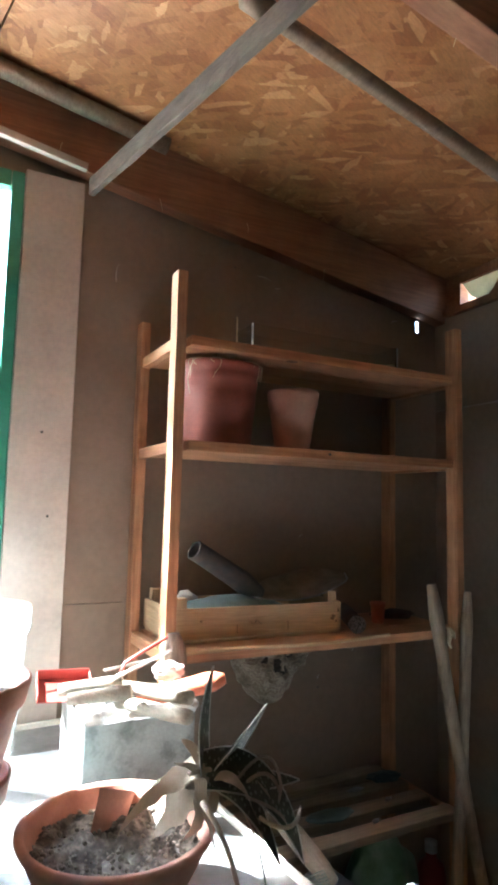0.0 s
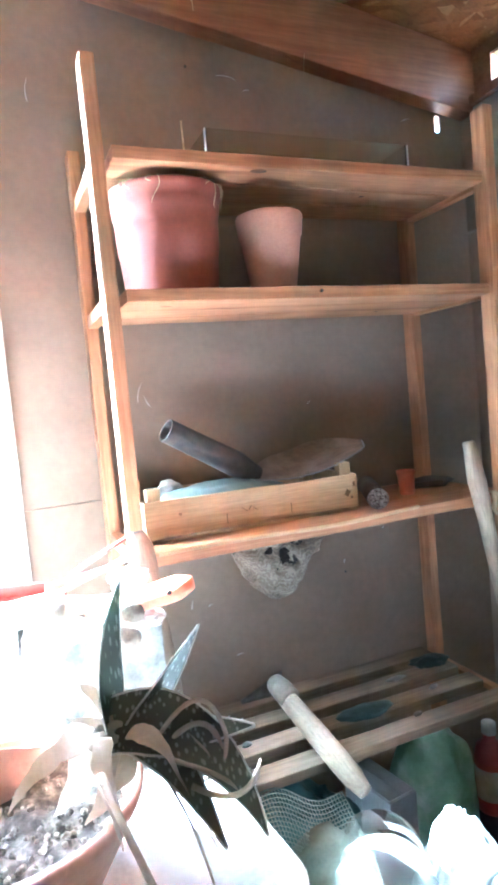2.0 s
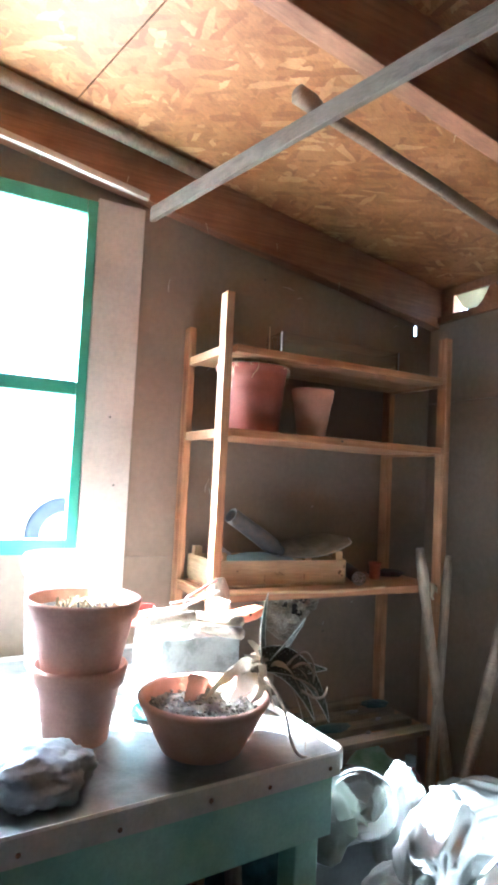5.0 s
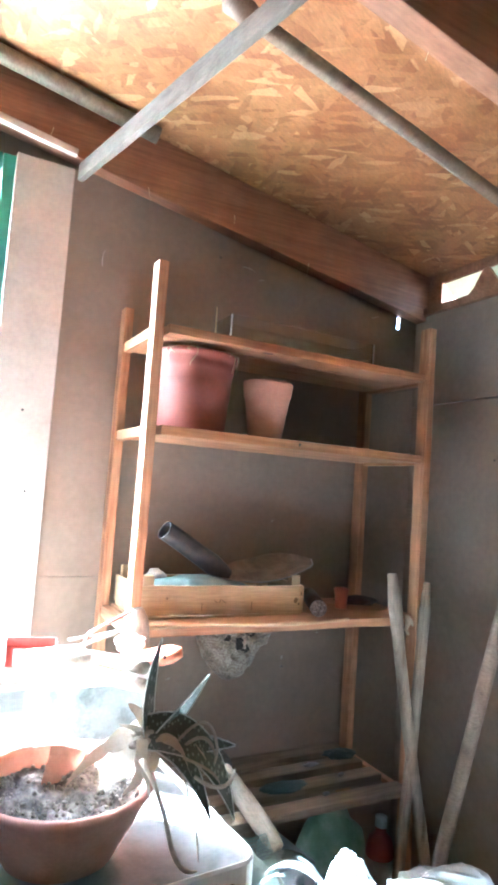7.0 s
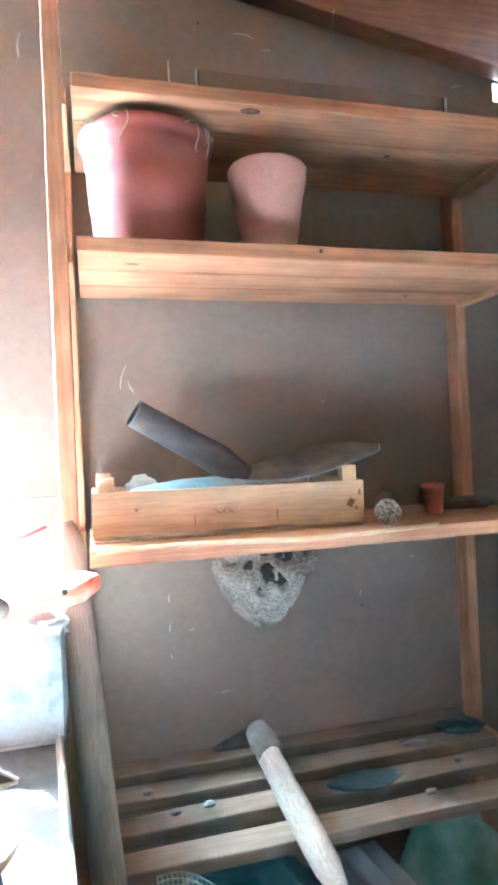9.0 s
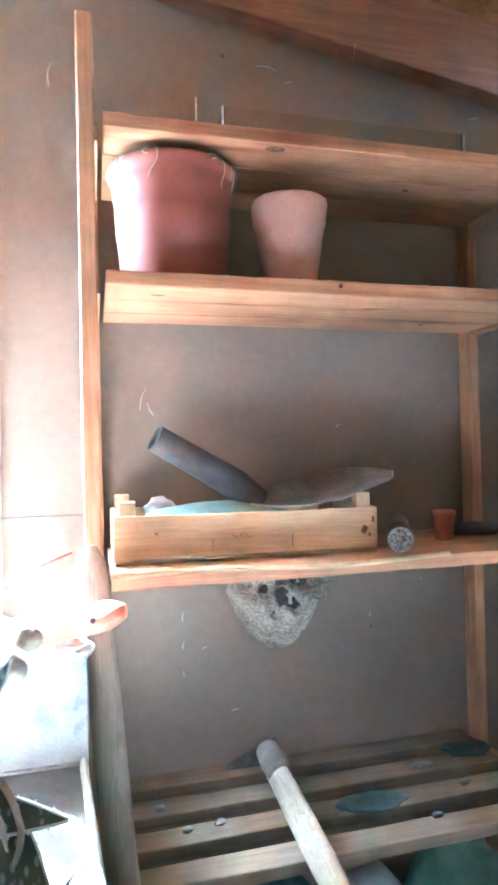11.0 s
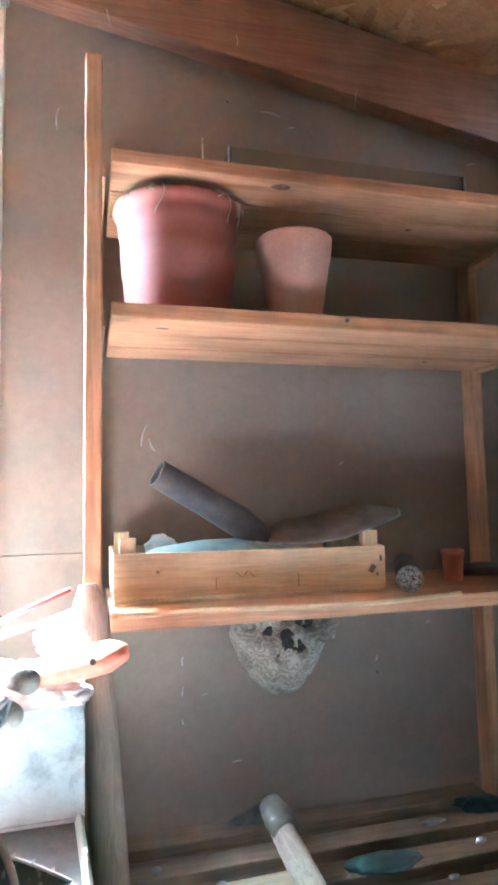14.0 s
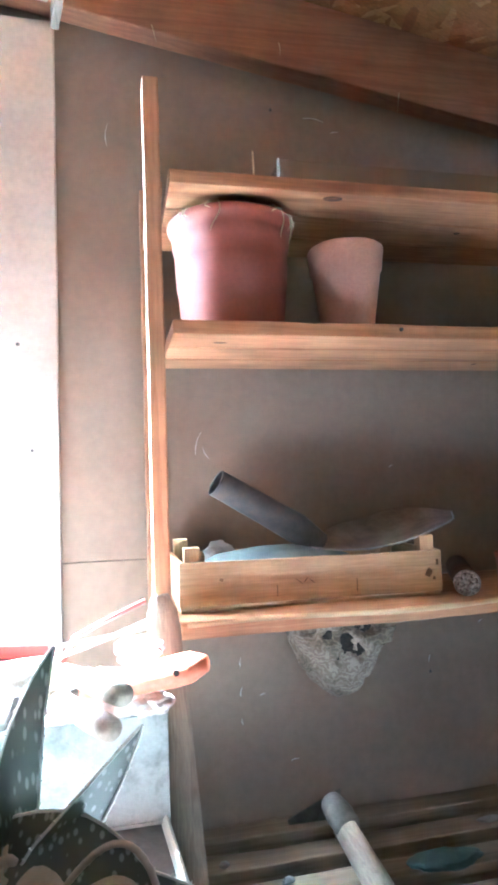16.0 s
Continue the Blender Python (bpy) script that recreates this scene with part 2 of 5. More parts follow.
DARK_WALL = mottled("dark_unseen_board", [(0.07, 0.055, 0.042), (0.10, 0.08, 0.06), (0.13, 0.105, 0.08)], 2, 45, 0.9)
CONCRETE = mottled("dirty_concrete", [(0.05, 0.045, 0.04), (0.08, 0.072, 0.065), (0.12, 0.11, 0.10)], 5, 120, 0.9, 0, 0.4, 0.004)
GREEN = mottled("worn_green_paint", [(0.21, 0.39, 0.28), (0.28, 0.49, 0.355), (0.35, 0.55, 0.42)], 7, 140, 0.5, 0, 0.15)
GREEN_DARK = mottled("green_window_paint", [(0.05, 0.24, 0.15), (0.07, 0.32, 0.20), (0.09, 0.36, 0.24)], 8, 140, 0.45, 0, 0.15)
ZINC = mottled("dull_zinc_sheet", [(0.14, 0.143, 0.14), (0.235, 0.232, 0.222), (0.33, 0.32, 0.30)], 9, 160, 0.42, 0.55, 0.12)
RIM = mottled("chipped_cream_enamel", [(0.42, 0.38, 0.31), (0.52, 0.49, 0.42), (0.56, 0.53, 0.46)], 6, 130, 0.5, 0, 0.2)
TERRACOTTA = mottled("terracotta", [(0.42, 0.21, 0.145), (0.49, 0.255, 0.18), (0.55, 0.31, 0.225)], 11, 180, 0.8, 0, 0.2)

# ---- setting ----
SLOPE = 0.163


def roof(x):
    return 2.262 - SLOPE * x


WALL_Y, WALL_X = 0.335, 1.11
LEFT_X, FRONT_Y = -1.95, -2.7

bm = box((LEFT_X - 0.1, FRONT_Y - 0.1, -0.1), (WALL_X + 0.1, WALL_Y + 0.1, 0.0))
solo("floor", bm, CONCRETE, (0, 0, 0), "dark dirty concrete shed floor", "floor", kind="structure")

wall = thing("wall_north", (0, WALL_Y, 0), "dusty grey-brown board wall with a window opening", "wall", kind="structure")
for x0, x1, z0, z1 in ((-0.31, 0.015, 0.0, 0.9845), (-0.31, 0.015, 0.986, 2.45), (0.015, 0.960, 0.0, 2.45), (0.960, 1.021, 0.0, 1.840), (1.021, WALL_X + 0.1, 0.0, 1.840),
                       (-1.30, -0.31, 0.0, 0.995), (-1.30, -0.31, 2.09, 2.55), (LEFT_X - 0.1, -1.30, 0.0, 2.7)):
    part("panel", box((x0, WALL_Y, z0), (x1, WALL_Y + 0.09, z1)), WALL, wall)
for x0, x1, z0, z1 in ((0.960, 1.021, 1.840, 2.45), (1.021, 1.036, 1.840, 1.878), (1.021, 1.036, 1.922, 2.45), (1.036, WALL_X + 0.1, 1.840, 2.45)):
    part("panel", box((x0, WALL_Y, z0), (x1, WALL_Y + 0.007, z1)), WALL, wall)
part("casing_board", box((-0.315, WALL_Y - 0.026, 0.0), (-0.165, WALL_Y - 0.001, 2.10), 0.003), BOARD, wall, "pale dusty casing board beside the window")

wall = thing("wall_east", (WALL_X, 0, 0), "dusty grey-brown board wall with a horizontal seam", "wall", kind="structure")
for z0, z1 in ((0.0, 1.598), (1.602, 1.93)):
    part("panel", box((WALL_X, FRONT_Y, z0), (WALL_X + 0.09, WALL_Y - 0.002, z1), 0.0012, 1), WALL, wall)
part("top_plate", box((WALL_X - 0.012, FRONT_Y, 1.932), (WALL_X + 0.09, WALL_Y - 0.002, 1.958), 0.003), RAFTER, wall, "dark timber plate along the wall top")

# Unseen walls added to close the room; dark colour returns little light.
solo("wall_west", box((LEFT_X - 0.1, FRONT_Y, 0), (LEFT_X, WALL_Y - 0.002, 2.8)), DARK_WALL, (LEFT_X, 0, 0), "dark board wall, unseen", "wall", kind="structure")
wall = thing("wall_south", (0, FRONT_Y, 0), "dark board wall, unseen, with a closed plank door", "wall", kind="structure")
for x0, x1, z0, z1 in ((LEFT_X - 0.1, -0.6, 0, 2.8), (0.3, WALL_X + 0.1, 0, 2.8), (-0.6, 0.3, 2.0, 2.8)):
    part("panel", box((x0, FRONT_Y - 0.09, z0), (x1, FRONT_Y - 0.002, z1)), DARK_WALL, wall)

# Unseen door leaf added to stop light coming from behind the camera.
door = thing("light_blocking_door", (-0.15, FRONT_Y, 0), "unseen dark plank door added closed to shut out light", "door", kind="structure")
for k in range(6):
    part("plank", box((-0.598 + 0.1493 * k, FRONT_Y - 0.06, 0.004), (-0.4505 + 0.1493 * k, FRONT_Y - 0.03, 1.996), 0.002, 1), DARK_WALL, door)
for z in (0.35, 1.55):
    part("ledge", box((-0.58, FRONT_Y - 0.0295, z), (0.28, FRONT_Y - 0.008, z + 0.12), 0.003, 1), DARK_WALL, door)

bm = bmesh.new()
for x0, x1 in ((LEFT_X - 0.1, -0.372), (-0.368, WALL_X + 0.2)):
    t = box((x0, FRONT_Y - 0.1, 0), (x1, WALL_Y + 0.3, 0.018))
    for v in t.verts:
        if abs(v.co.x + 0.37) < 0.01:
            v.co.x -= 0.015 + 0.17 * v.co.y
        v.co.z += roof(v.co.x)
    merge(bm, t)
t = box((LEFT_X - 0.1, FRONT_Y - 0.1, 0.020), (WALL_X + 0.25, WALL_Y + 0.35, 0.05))
for v in t.verts:
    v.co.z += roof(v.co.x)
merge(bm, t)
solo("ceiling", bm, OSB, (0, 0, 2.2), "orange-brown strand board ceiling sloping down", "ceiling", kind="structure")


def rafter(y0, y1, label):
    a, b = LEFT_X, WALL_X + 0.08
    y, h = (y0 + y1) / 2, 0.166
    bm = beam((a, y, roof(a) - h / 2 - 0.002), (b, y, roof(b) - h / 2 - 0.002), y1 - y0, h, 0.004, cuts=24, rough=0.0012, seed=y)
    solo("rafter", bm, RAFTER, (0, y, roof(0)), label, "rafter", "roof rafters", smooth=False)


rafter(0.283, 0.333, "red-brown timber rafter against the wall under the ceiling")
rafter(-0.635, -0.585, "red-brown timber rafter under the strand board ceiling")
rafter(-1.56, -1.51, "red-brown timber rafter under the strand board ceiling")

# window: green wooden frame of two lights, one above the other
win = thing("window_1", (-0.8, 0.32, 1.0), "green-painted wooden window with a middle rail", "window", kind="structure")
W0, W1, WB, WM, WT = -1.298, -0.317, 0.998, 1.497, 2.086
for nm, a, b in (("frame_side", (W1 - 0.032, 0.306, WB), (W1, 0.346, WT)), ("frame_side", (W0, 0.306, WB), (W0 + 0.045, 0.346, WT)),
                 ("frame_sill", (W0 + 0.046, 0.304, WB), (W1 - 0.033, 0.349, WB + 0.045)), ("frame_top", (W0 + 0.046, 0.306, WT - 0.045), (W1 - 0.033, 0.346, WT)),
                 ("middle_rail", (W0 + 0.046, 0.304, WM - 0.022), (W1 - 0.033, 0.348, WM + 0.022)), ("mullion", (-0.83, 0.308, WB + 0.046), (-0.79, 0.344, WM - 0.023)),
                 ("mullion", (-0.83, 0.308, WM + 0.023), (-0.79, 0.344, WT - 0.046))):
    part(nm, box(a, b, 0.004), GREEN_DARK, win)
GLASS = clear("window_glass", (0.96, 0.98, 0.97), 0.0, 1.0)
for x0, x1 in ((W0 + 0.046, -0.831), (-0.789, W1 - 0.033)):
    for z0, z1 in ((WB + 0.046, WM - 0.023), (WM + 0.023, WT - 0.046)):
        p = part("pane", box((x0, 0.326, z0), (x1, 0.330, z1)), GLASS, win)
        p.visible_shadow = False

# lath nailed under the rafter over the window, poles under the ceiling, the cross lath
bm = beam((-1.6, 0.268, roof(-1.6) - 0.168), (-0.17, 0.268, roof(-0.17) - 0.168), 0.020, 0.020, 0.003, cuts=12, rough=0.002)
solo("trim_lath", bm, BOARD, (-0.9, 0.268, 2.2), "pale narrow lath under the rafter above the window", "trim", kind="structure")


def pole(a, b, r, label, cap=False):
    a, b = Vector(a), Vector(b)
    bm = tube([a.lerp(b, i / 10) + noise.noise_vector(a.lerp(b, i / 10) * 4) * 0.003 for i in range(11)], r, 14)
    if cap:
        d = (b - a).normalized()
        tube([a - d * 0.02, a - d * 0.012, a + d * 0.03, a + d * 0.05], [r * 0.7, r * 1.35, r * 1.35, r], 14, bm=bm)
    solo("pole", bm, GREY_LATH, a, label, "pole", "poles under the ceiling", smooth=True)


pole((-1.7, 0.235, roof(-1.7) - 0.028), (0.04, 0.235, roof(0.04) - 0.028), 0.023, "grey wooden pole tucked under the ceiling along the rafter")
pole((-0.035, -0.405, 2.135), (1.10, -0.325, 1.955), 0.0165, "thin grey pole with a thick end hanging under the ceiling", True)
bm = beam((-0.158, 0.262, 2.069), (0.30, -2.0, 2.060), 0.016, 0.046, 0.002, cuts=20, rough=0.0015)
solo("cross_lath", bm, DARK_LATH, (0, -0.6, 2.06), "weathered grey wooden lath fixed under the rafters", "lath")

# ---- shelving unit ----
unit = thing("shelving_unit", (0.44, 0.15, 0), "pine shelving unit with four posts and plank shelves", "shelving")
PX, PY = 0.026, 0.042
for x, y, top, s in ((-0.004, 0.0, 1.79, 1), (0.866, 0.0, 1.785, 2), (0.002, 0.285, 1.74, 3), (0.860, 0.285, 1.70, 4)):
    bm = beam((x + PX / 2, y + PY / 2, 0.0), (x + PX / 2, y + PY / 2, top), PX, PY, 0.003, up=(0, 1, 0), cuts=30, rough=0.0014, seed=s)
    part("post", bm, PINE_Z, unit)
SHELVES = ((1.617, 1.640), (1.371, 1.394), (0.896, 0.920))
for z0, z1 in SHELVES:
    for i in range(3):
        y0 = 0.002 + i * 0.099
        part("board", beam((0.036, y0 + 0.048, (z0 + z1) / 2), (0.856, y0 + 0.048, (z0 + z1) / 2), 0.096, z1 - z0, 0.0025, cuts=16, rough=0.001, seed=z0 * 9 + i), PINE_X, unit)
    for x in (0.006, 0.864):
        part("side_rail", box((x, PY + 0.001, z0 - 0.006), (x + 0.022, 0.284, z1 - 0.002), 0.002), PINE_Y, unit)
# bottom shelf of open slats
for i in range(4):
    y0 = -0.010 + i * 0.0945
    bm = beam((0.036, y0 + 0.027, 0.43), (0.843 if i else 0.858, y0 + 0.025 + 0.004 * (i % 2), 0.43), 0.053, 0.022, 0.003, cuts=12, rough=0.002, seed=i + 20)
    part("slat", bm, OLD_SLAT, unit, "dusty worn slat")
for x in (0.006, 0.862):
    part("side_rail", box((x, PY + 0.001, 0.405), (x + 0.022, 0.284, 0.419), 0.002), PINE_Y, unit)
KNOT = mottled("dark_wood_knot", [(0.05, 0.022, 0.012), (0.10, 0.045, 0.022), (0.16, 0.075, 0.035)], 90, 300, 0.6)
for x, y, z, a, b in ((0.318, 0.022, 1.6166, 0.021, 0.012), (0.62, 0.13, 1.6168, 0.008, 0.006), (0.12, 0.06, 1.3706, 0.015, 0.006), (0.70, 0.22, 1.3706, 0.008, 0.006)):
    bm = lathe([(0, 0.0), (0.7, -0.0002), (1.0, 0.0006)], (0, 0, 0), 20)
    bm.transform(Matrix.Translation((x, y, z)) @ Matrix.Diagonal((a, b, 1, 1)))
    part("knot", bm, KNOT, unit, "dark oval knot in the wood", smooth=True)
bm = tube([(0.045 + 0.57 * k / 14, -0.004 - 0.010 * math.sin(k / 14 * 3.1), 0.920 + 0.003 * math.sin(k * 0.5)) for k in range(15)], 0.0045, 8, flat=0.8)
part("edging_strip", bm, CRATE_X, unit, "pale peeling edging strip", smooth=True)

# ---- table under the window ----
T_ANG, T_C = 4.6, (0.032, -0.592, 0)
TW, TD, TZ = 1.25, 0.86, 0.725


def on_table(bm):
    """From the table's own corner to its place in the room."""
    bmesh.ops.translate(bm, verts=bm.verts, vec=Vector(T_C))
    return turned(bm, T_ANG, Vector(T_C))


def rounded(x0, y0, x1, y1, r, n=6):
    pts = []
    for cx, cy, a0 in ((x1 - r, y0 + r, -90), (x1 - r, y1 - r, 0), (x0 + r, y1 - r, 90), (x0 + r, y0 + r, 180)):
        for k in range(n + 1):
            a = radians(a0 + 90 * k / n)
            pts.append((cx + r * math.cos(a), cy + r * math.sin(a)))
    return pts


def tray(x0, y0, x1, y1, r, z0, z1, lip):
    """A shallow sheet tray with a rolled rim, open above."""
    bm = bmesh.new()
    rows = []
    for inset, z in ((0, z0), (0, z1 - 0.004), (0.003, z1), (lip - 0.002, z1), (lip, z1 - 0.003), (lip + 0.002, z1 - 0.012)):
        rows.append([bm.verts.new((x, y, z)) for x, y in rounded(x0 + inset, y0 + inset, x1 - inset, y1 - inset, max(r - inset, 0.004))])
    for a, b in zip(rows, rows[1:]):
        for k in range(len(a)):
            bm.faces.new((a[k], a[(k + 1) % len(a)], b[(k + 1) % len(b)], b[k]))
    bm.faces.new(rows[-1])
    bm.faces.new(rows[0][::-1])
    return bm


table = thing("work_table", (-0.55, -0.1, 0), "green-painted wooden table with a zinc tray top", "table")
bm = tray(-TW, 0, 0, TD, 0.035, TZ - 0.034, TZ + 0.010, 0.007)
for f in bm.faces:
    f.material_index = 0 if f.calc_center_median().z > TZ - 0.008 and f.calc_area() > 0.5 else 1
part("tray_top", on_table(bm), (ZINC, RIM), table, "dull zinc tray with a chipped cream rim")
for a, b in (((-TW + 0.03, 0.014, 0.575), (-0.03, 0.036, 0.690)), ((-TW + 0.03, TD - 0.036, 0.575), (-0.03, TD - 0.014, 0.690)),
             ((-0.036, 0.04, 0.575), (-0.014, TD - 0.04, 0.690)), ((-TW + 0.014, 0.04, 0.575), (-TW + 0.036, TD - 0.04, 0.690))):
    part("apron", on_table(box(a, b, 0.003)), GREEN, table)
for x in (-TW + 0.04, -0.095):
    for y in (0.038, TD - 0.095):
        part("leg", on_table(box((x, y, 0), (x + 0.055, y + 0.055, 0.690), 0.004)), GREEN, table)

RUSTY = mottled("rusty_nail", [(0.10, 0.055, 0.03), (0.17, 0.09, 0.05)], 40, 200, 0.8)
for x, z in ((-0.05, 0.708), (-0.19, 0.704), (-0.31, 0.709), (-0.47, 0.703), (-0.62, 0.707), (-0.02, 0.698)):
    bm = tube([(x, 0.001, z), (x, -0.0012, z), (x, -0.002, z)], [0.0042, 0.0040, 0.002], 10)
    part("nail", on_table(bm), RUSTY, table, "rusty nail head")

# ---- terracotta pots ----
SOIL = mottled("gritty_soil", [(0.042, 0.034, 0.025), (0.13, 0.110, 0.084), (0.34, 0.305, 0.245)], 60, 300, 0.95, 0, 0.6, 0.004)


def pot_profile(r0, r1, h, wall, band, lip):
    """Outside up, over the rim, inside down."""
    rb = r0 + (r1 - r0) * (1 - band / h)
    out = [(0, 0.0), (r0 - 0.004, 0.0), (r0, 0.004), (rb - lip, h - band), (rb + 0.001, h - band + 0.004), (r1 - 0.002, h - 0.006), (r1 - 0.002, h - 0.003), (r1 - 0.005, h), (r1 - wall + 0.002, h),
           (r1 - wall, h - 0.004), (r0 - wall + 0.004, 0.012), (0, 0.012)]
    return out


bowl = thing("plant_bowl", (-0.228, -0.462, TZ), "wide terracotta bowl with a half-dead aloe in gritty soil", "plant pot")
BC = (-0.228, -0.462, TZ + 0.0005)
prof = [(0, 0), (0.072, 0), (0.078, 0.004), (0.088, 0.022), (0.108, 0.058), (0.122, 0.088), (0.126, 0.092), (0.129, 0.098), (0.129, 0.101), (0.126, 0.104), (0.119, 0.104), (0.116, 0.100), (0.108, 0.075), (0.085, 0.03), (0, 0.02)]
part("bowl", lathe(prof, BC, 56, wobble=0.0008), TERRACOTTA, bowl, smooth=True)
bm = bmesh.new()
bmesh.ops.create_grid(bm, x_segments=40, y_segments=40, size=0.112)
bmesh.ops.delete(bm, geom=[v for v in bm.verts if v.co.xy.length > 0.1115], context="VERTS")
for v in bm.verts:
    v.co += Vector((BC[0], BC[1], BC[2] + 0.074 + 0.012 * noise.fractal(v.co * 22, 0.8, 2, 4)))
part("soil", bm, SOIL, bowl, "dry gritty soil", smooth=True)
bm = bmesh.new()
for k in range(260):
    a, r = random.uniform(0, math.tau), 0.105 * math.sqrt(random.random())
    c = Vector((BC[0] + r * math.cos(a), BC[1] + r * math.sin(a), 0))
    c.z = BC[2] + 0.077 + 0.012 * noise.fractal(Vector((c.x - BC[0], c.y - BC[1], 0)) * 22, 0.8, 2, 4)
    s = random.uniform(0.0016, 0.0042)
    t = bmesh.new()
    bmesh.ops.create_icosphere(t, subdivisions=1, radius=s)
    for v in t.verts:
        v.co = v.co * random.uniform(0.7, 1.25) + c
    merge(bm, t)
GRIT = mottled("pale_grit", [(0.10, 0.085, 0.065), (0.30, 0.265, 0.21), (0.58, 0.53, 0.44)], 90, 300, 0.9)
tagged(part("grit", bm, GRIT, bowl, "pale grit crumbs"), kind="stuff")


def clay_pot(base, r0, r1, h, label, group=""):
    p = thing("clay_pot", base, label, "plant pot", group)
    part("pot", lathe(pot_profile(r0, r1, h, 0.009, h * 0.27, 0.006), base, 48, wobble=0.0008), TERRACOTTA, p, smooth=True)
    return p


low = clay_pot((-0.440, -0.335, TZ + 0.0005), 0.062, 0.094, 0.148, "terracotta flower pot standing on the table, carrying another pot", "stacked clay pots")
up = clay_pot((-0.440, -0.335, TZ + 0.128), 0.073, 0.114, 0.148, "terracotta flower pot with dried plant remains, stacked on a pot", "stacked clay pots")
STRAW = mottled("dry_straw", [(0.42, 0.31, 0.17), (0.60, 0.47, 0.29), (0.70, 0.58, 0.40)], 30, 200, 0.8)
part("soil", lathe([(0, 0.124), (0.05, 0.127), (0.098, 0.122)], (-0.440, -0.335, TZ + 0.128), 32, wobble=0.003), SOIL, up, smooth=True)
bm = bmesh.new()
for k in range(70):
    a, r = random.uniform(0, math.tau), 0.06 * math.sqrt(random.random())
    p = Vector((-0.440 + r * math.cos(a), -0.335 + r * math.sin(a), TZ + 0.128 + 0.125))
    d = Vector((random.uniform(-1, 1), random.uniform(-1, 1), random.uniform(0.3, 1.2))).normalized() * random.uniform(0.008, 0.028)
    tube([p, p + d * 0.6, p + d + Vector((0, 0, -0.004))], [0.0025, 0.003, 0.001], 5, bm=bm)
tagged(part("stem_stubble", bm, STRAW, up, "dry straw-coloured stem stubs"), kind="stuff")

small = thing("clay_pot", (0.362, 0.085, 1.394), "small plain terracotta flower pot on the plank shelf", "plant pot")
part("pot", lathe(pot_profile(0.046, 0.071, 0.156, 0.006, 0.045, 0.002), (0.362, 0.085, 1.3945), 48, wobble=0.0006), TERRACOTTA, small, smooth=True)

PLASTIC = mottled("dull_maroon_plastic", [(0.215, 0.052, 0.030), (0.26, 0.067, 0.040), (0.30, 0.090, 0.058)], 8, 120, 0.62, 0, 0.06)
big = thing("plastic_pot", (0.158, 0.13, 1.394), "large maroon plastic plant pot with straw strands on its rim", "plant pot")
prof = [(0, 0), (0.088, 0), (0.092, 0.004), (0.0985, 0.085), (0.1000, 0.087), (0.1028, 0.130), (0.1020, 0.132), (0.1045, 0.158), (0.1062, 0.160), (0.1074, 0.176), (0.1070, 0.178), (0.1090, 0.190), (0.1145, 0.193), (0.1160, 0.200), (0.1155, 0.204), (0.113, 0.206), (0.108, 0.203), (0.100, 0.17), (0.085, 0.006), (0, 0.006)]
part("pot", lathe(prof, (0.158, 0.13, 1.3945), 64), PLASTIC, big, smooth=True)
PEAT = mottled("dark_dry_peat", [(0.022, 0.017, 0.013), (0.045, 0.034, 0.026), (0.085, 0.066, 0.050)], 40, 220, 0.95, 0, 0.6, 0.004)
bm = bmesh.new()
bmesh.ops.create_uvsphere(bm, u_segments=40, v_segments=24, radius=1.0)
for v in bm.verts:
    k = 1 + 0.10 * noise.fractal(v.co * 3.1, 0.8, 2.2, 4)
    v.co = Vector((0.158, 0.13, 1.3945 + 0.188)) + Vector((v.co.x * 0.095 * k, v.co.y * 0.095 * k, v.co.z * (0.028 if v.co.z > 0 else 0.01) * k * k))
part("root_ball", bm, PEAT, big, "dark dry peat matted with roots", smooth=True)
bm = bmesh.new()
for k in range(11):
    a = random.uniform(-2.6, -0.3)
    out = Vector((math.cos(a), math.sin(a), 0))
    rim = Vector((0.158, 0.13, 1.3945 + 0.2075)) + out * 0.1165
    side = Vector((-out.y, out.x, 0))
    pts = [rim - out * 0.045 + side * random.uniform(-0.02, 0.02) + Vector((0, 0, 0.006)), rim - out * 0.015 + Vector((0, 0, 0.004)), rim + out * 0.001]
    length, sway = random.choice((0.012, 0.018, 0.03, 0.05, 0.085)), random.uniform(-0.35, 0.35)
    for j in range(1, 8):
        u = j / 7
        pts.append(rim + out * (0.002 - 0.010 * u * length / 0.085) + side * (sway * length * u + 0.006 * math.sin(k * 2.1 + 5 * u)) - Vector((0, 0, length * u)))
    tube(pts, [0.0008] * 8 + [0.0006, 0.0003], 5, bm=bm)
for k in range(40):
    a, r = random.uniform(0, math.tau), 0.085 * math.sqrt(random.random())
    p = Vector((0.158 + r * math.cos(a), 0.13 + r * math.sin(a), 1.3945 + 0.188 + 0.028 * math.sqrt(max(0, 1 - (r / 0.1) ** 2))))
    d = Vector((random.uniform(-1, 1), random.uniform(-1, 1), random.uniform(-0.1, 0.35))).normalized() * random.uniform(0.01, 0.035)
    tube([p, p + d * 0.5 + Vector((0, 0, 0.004)), p + d], [0.0008, 0.0007, 0.0003], 5, bm=bm)
tagged(part("straw", bm, STRAW, big, "pale straw strands"), kind="stuff")

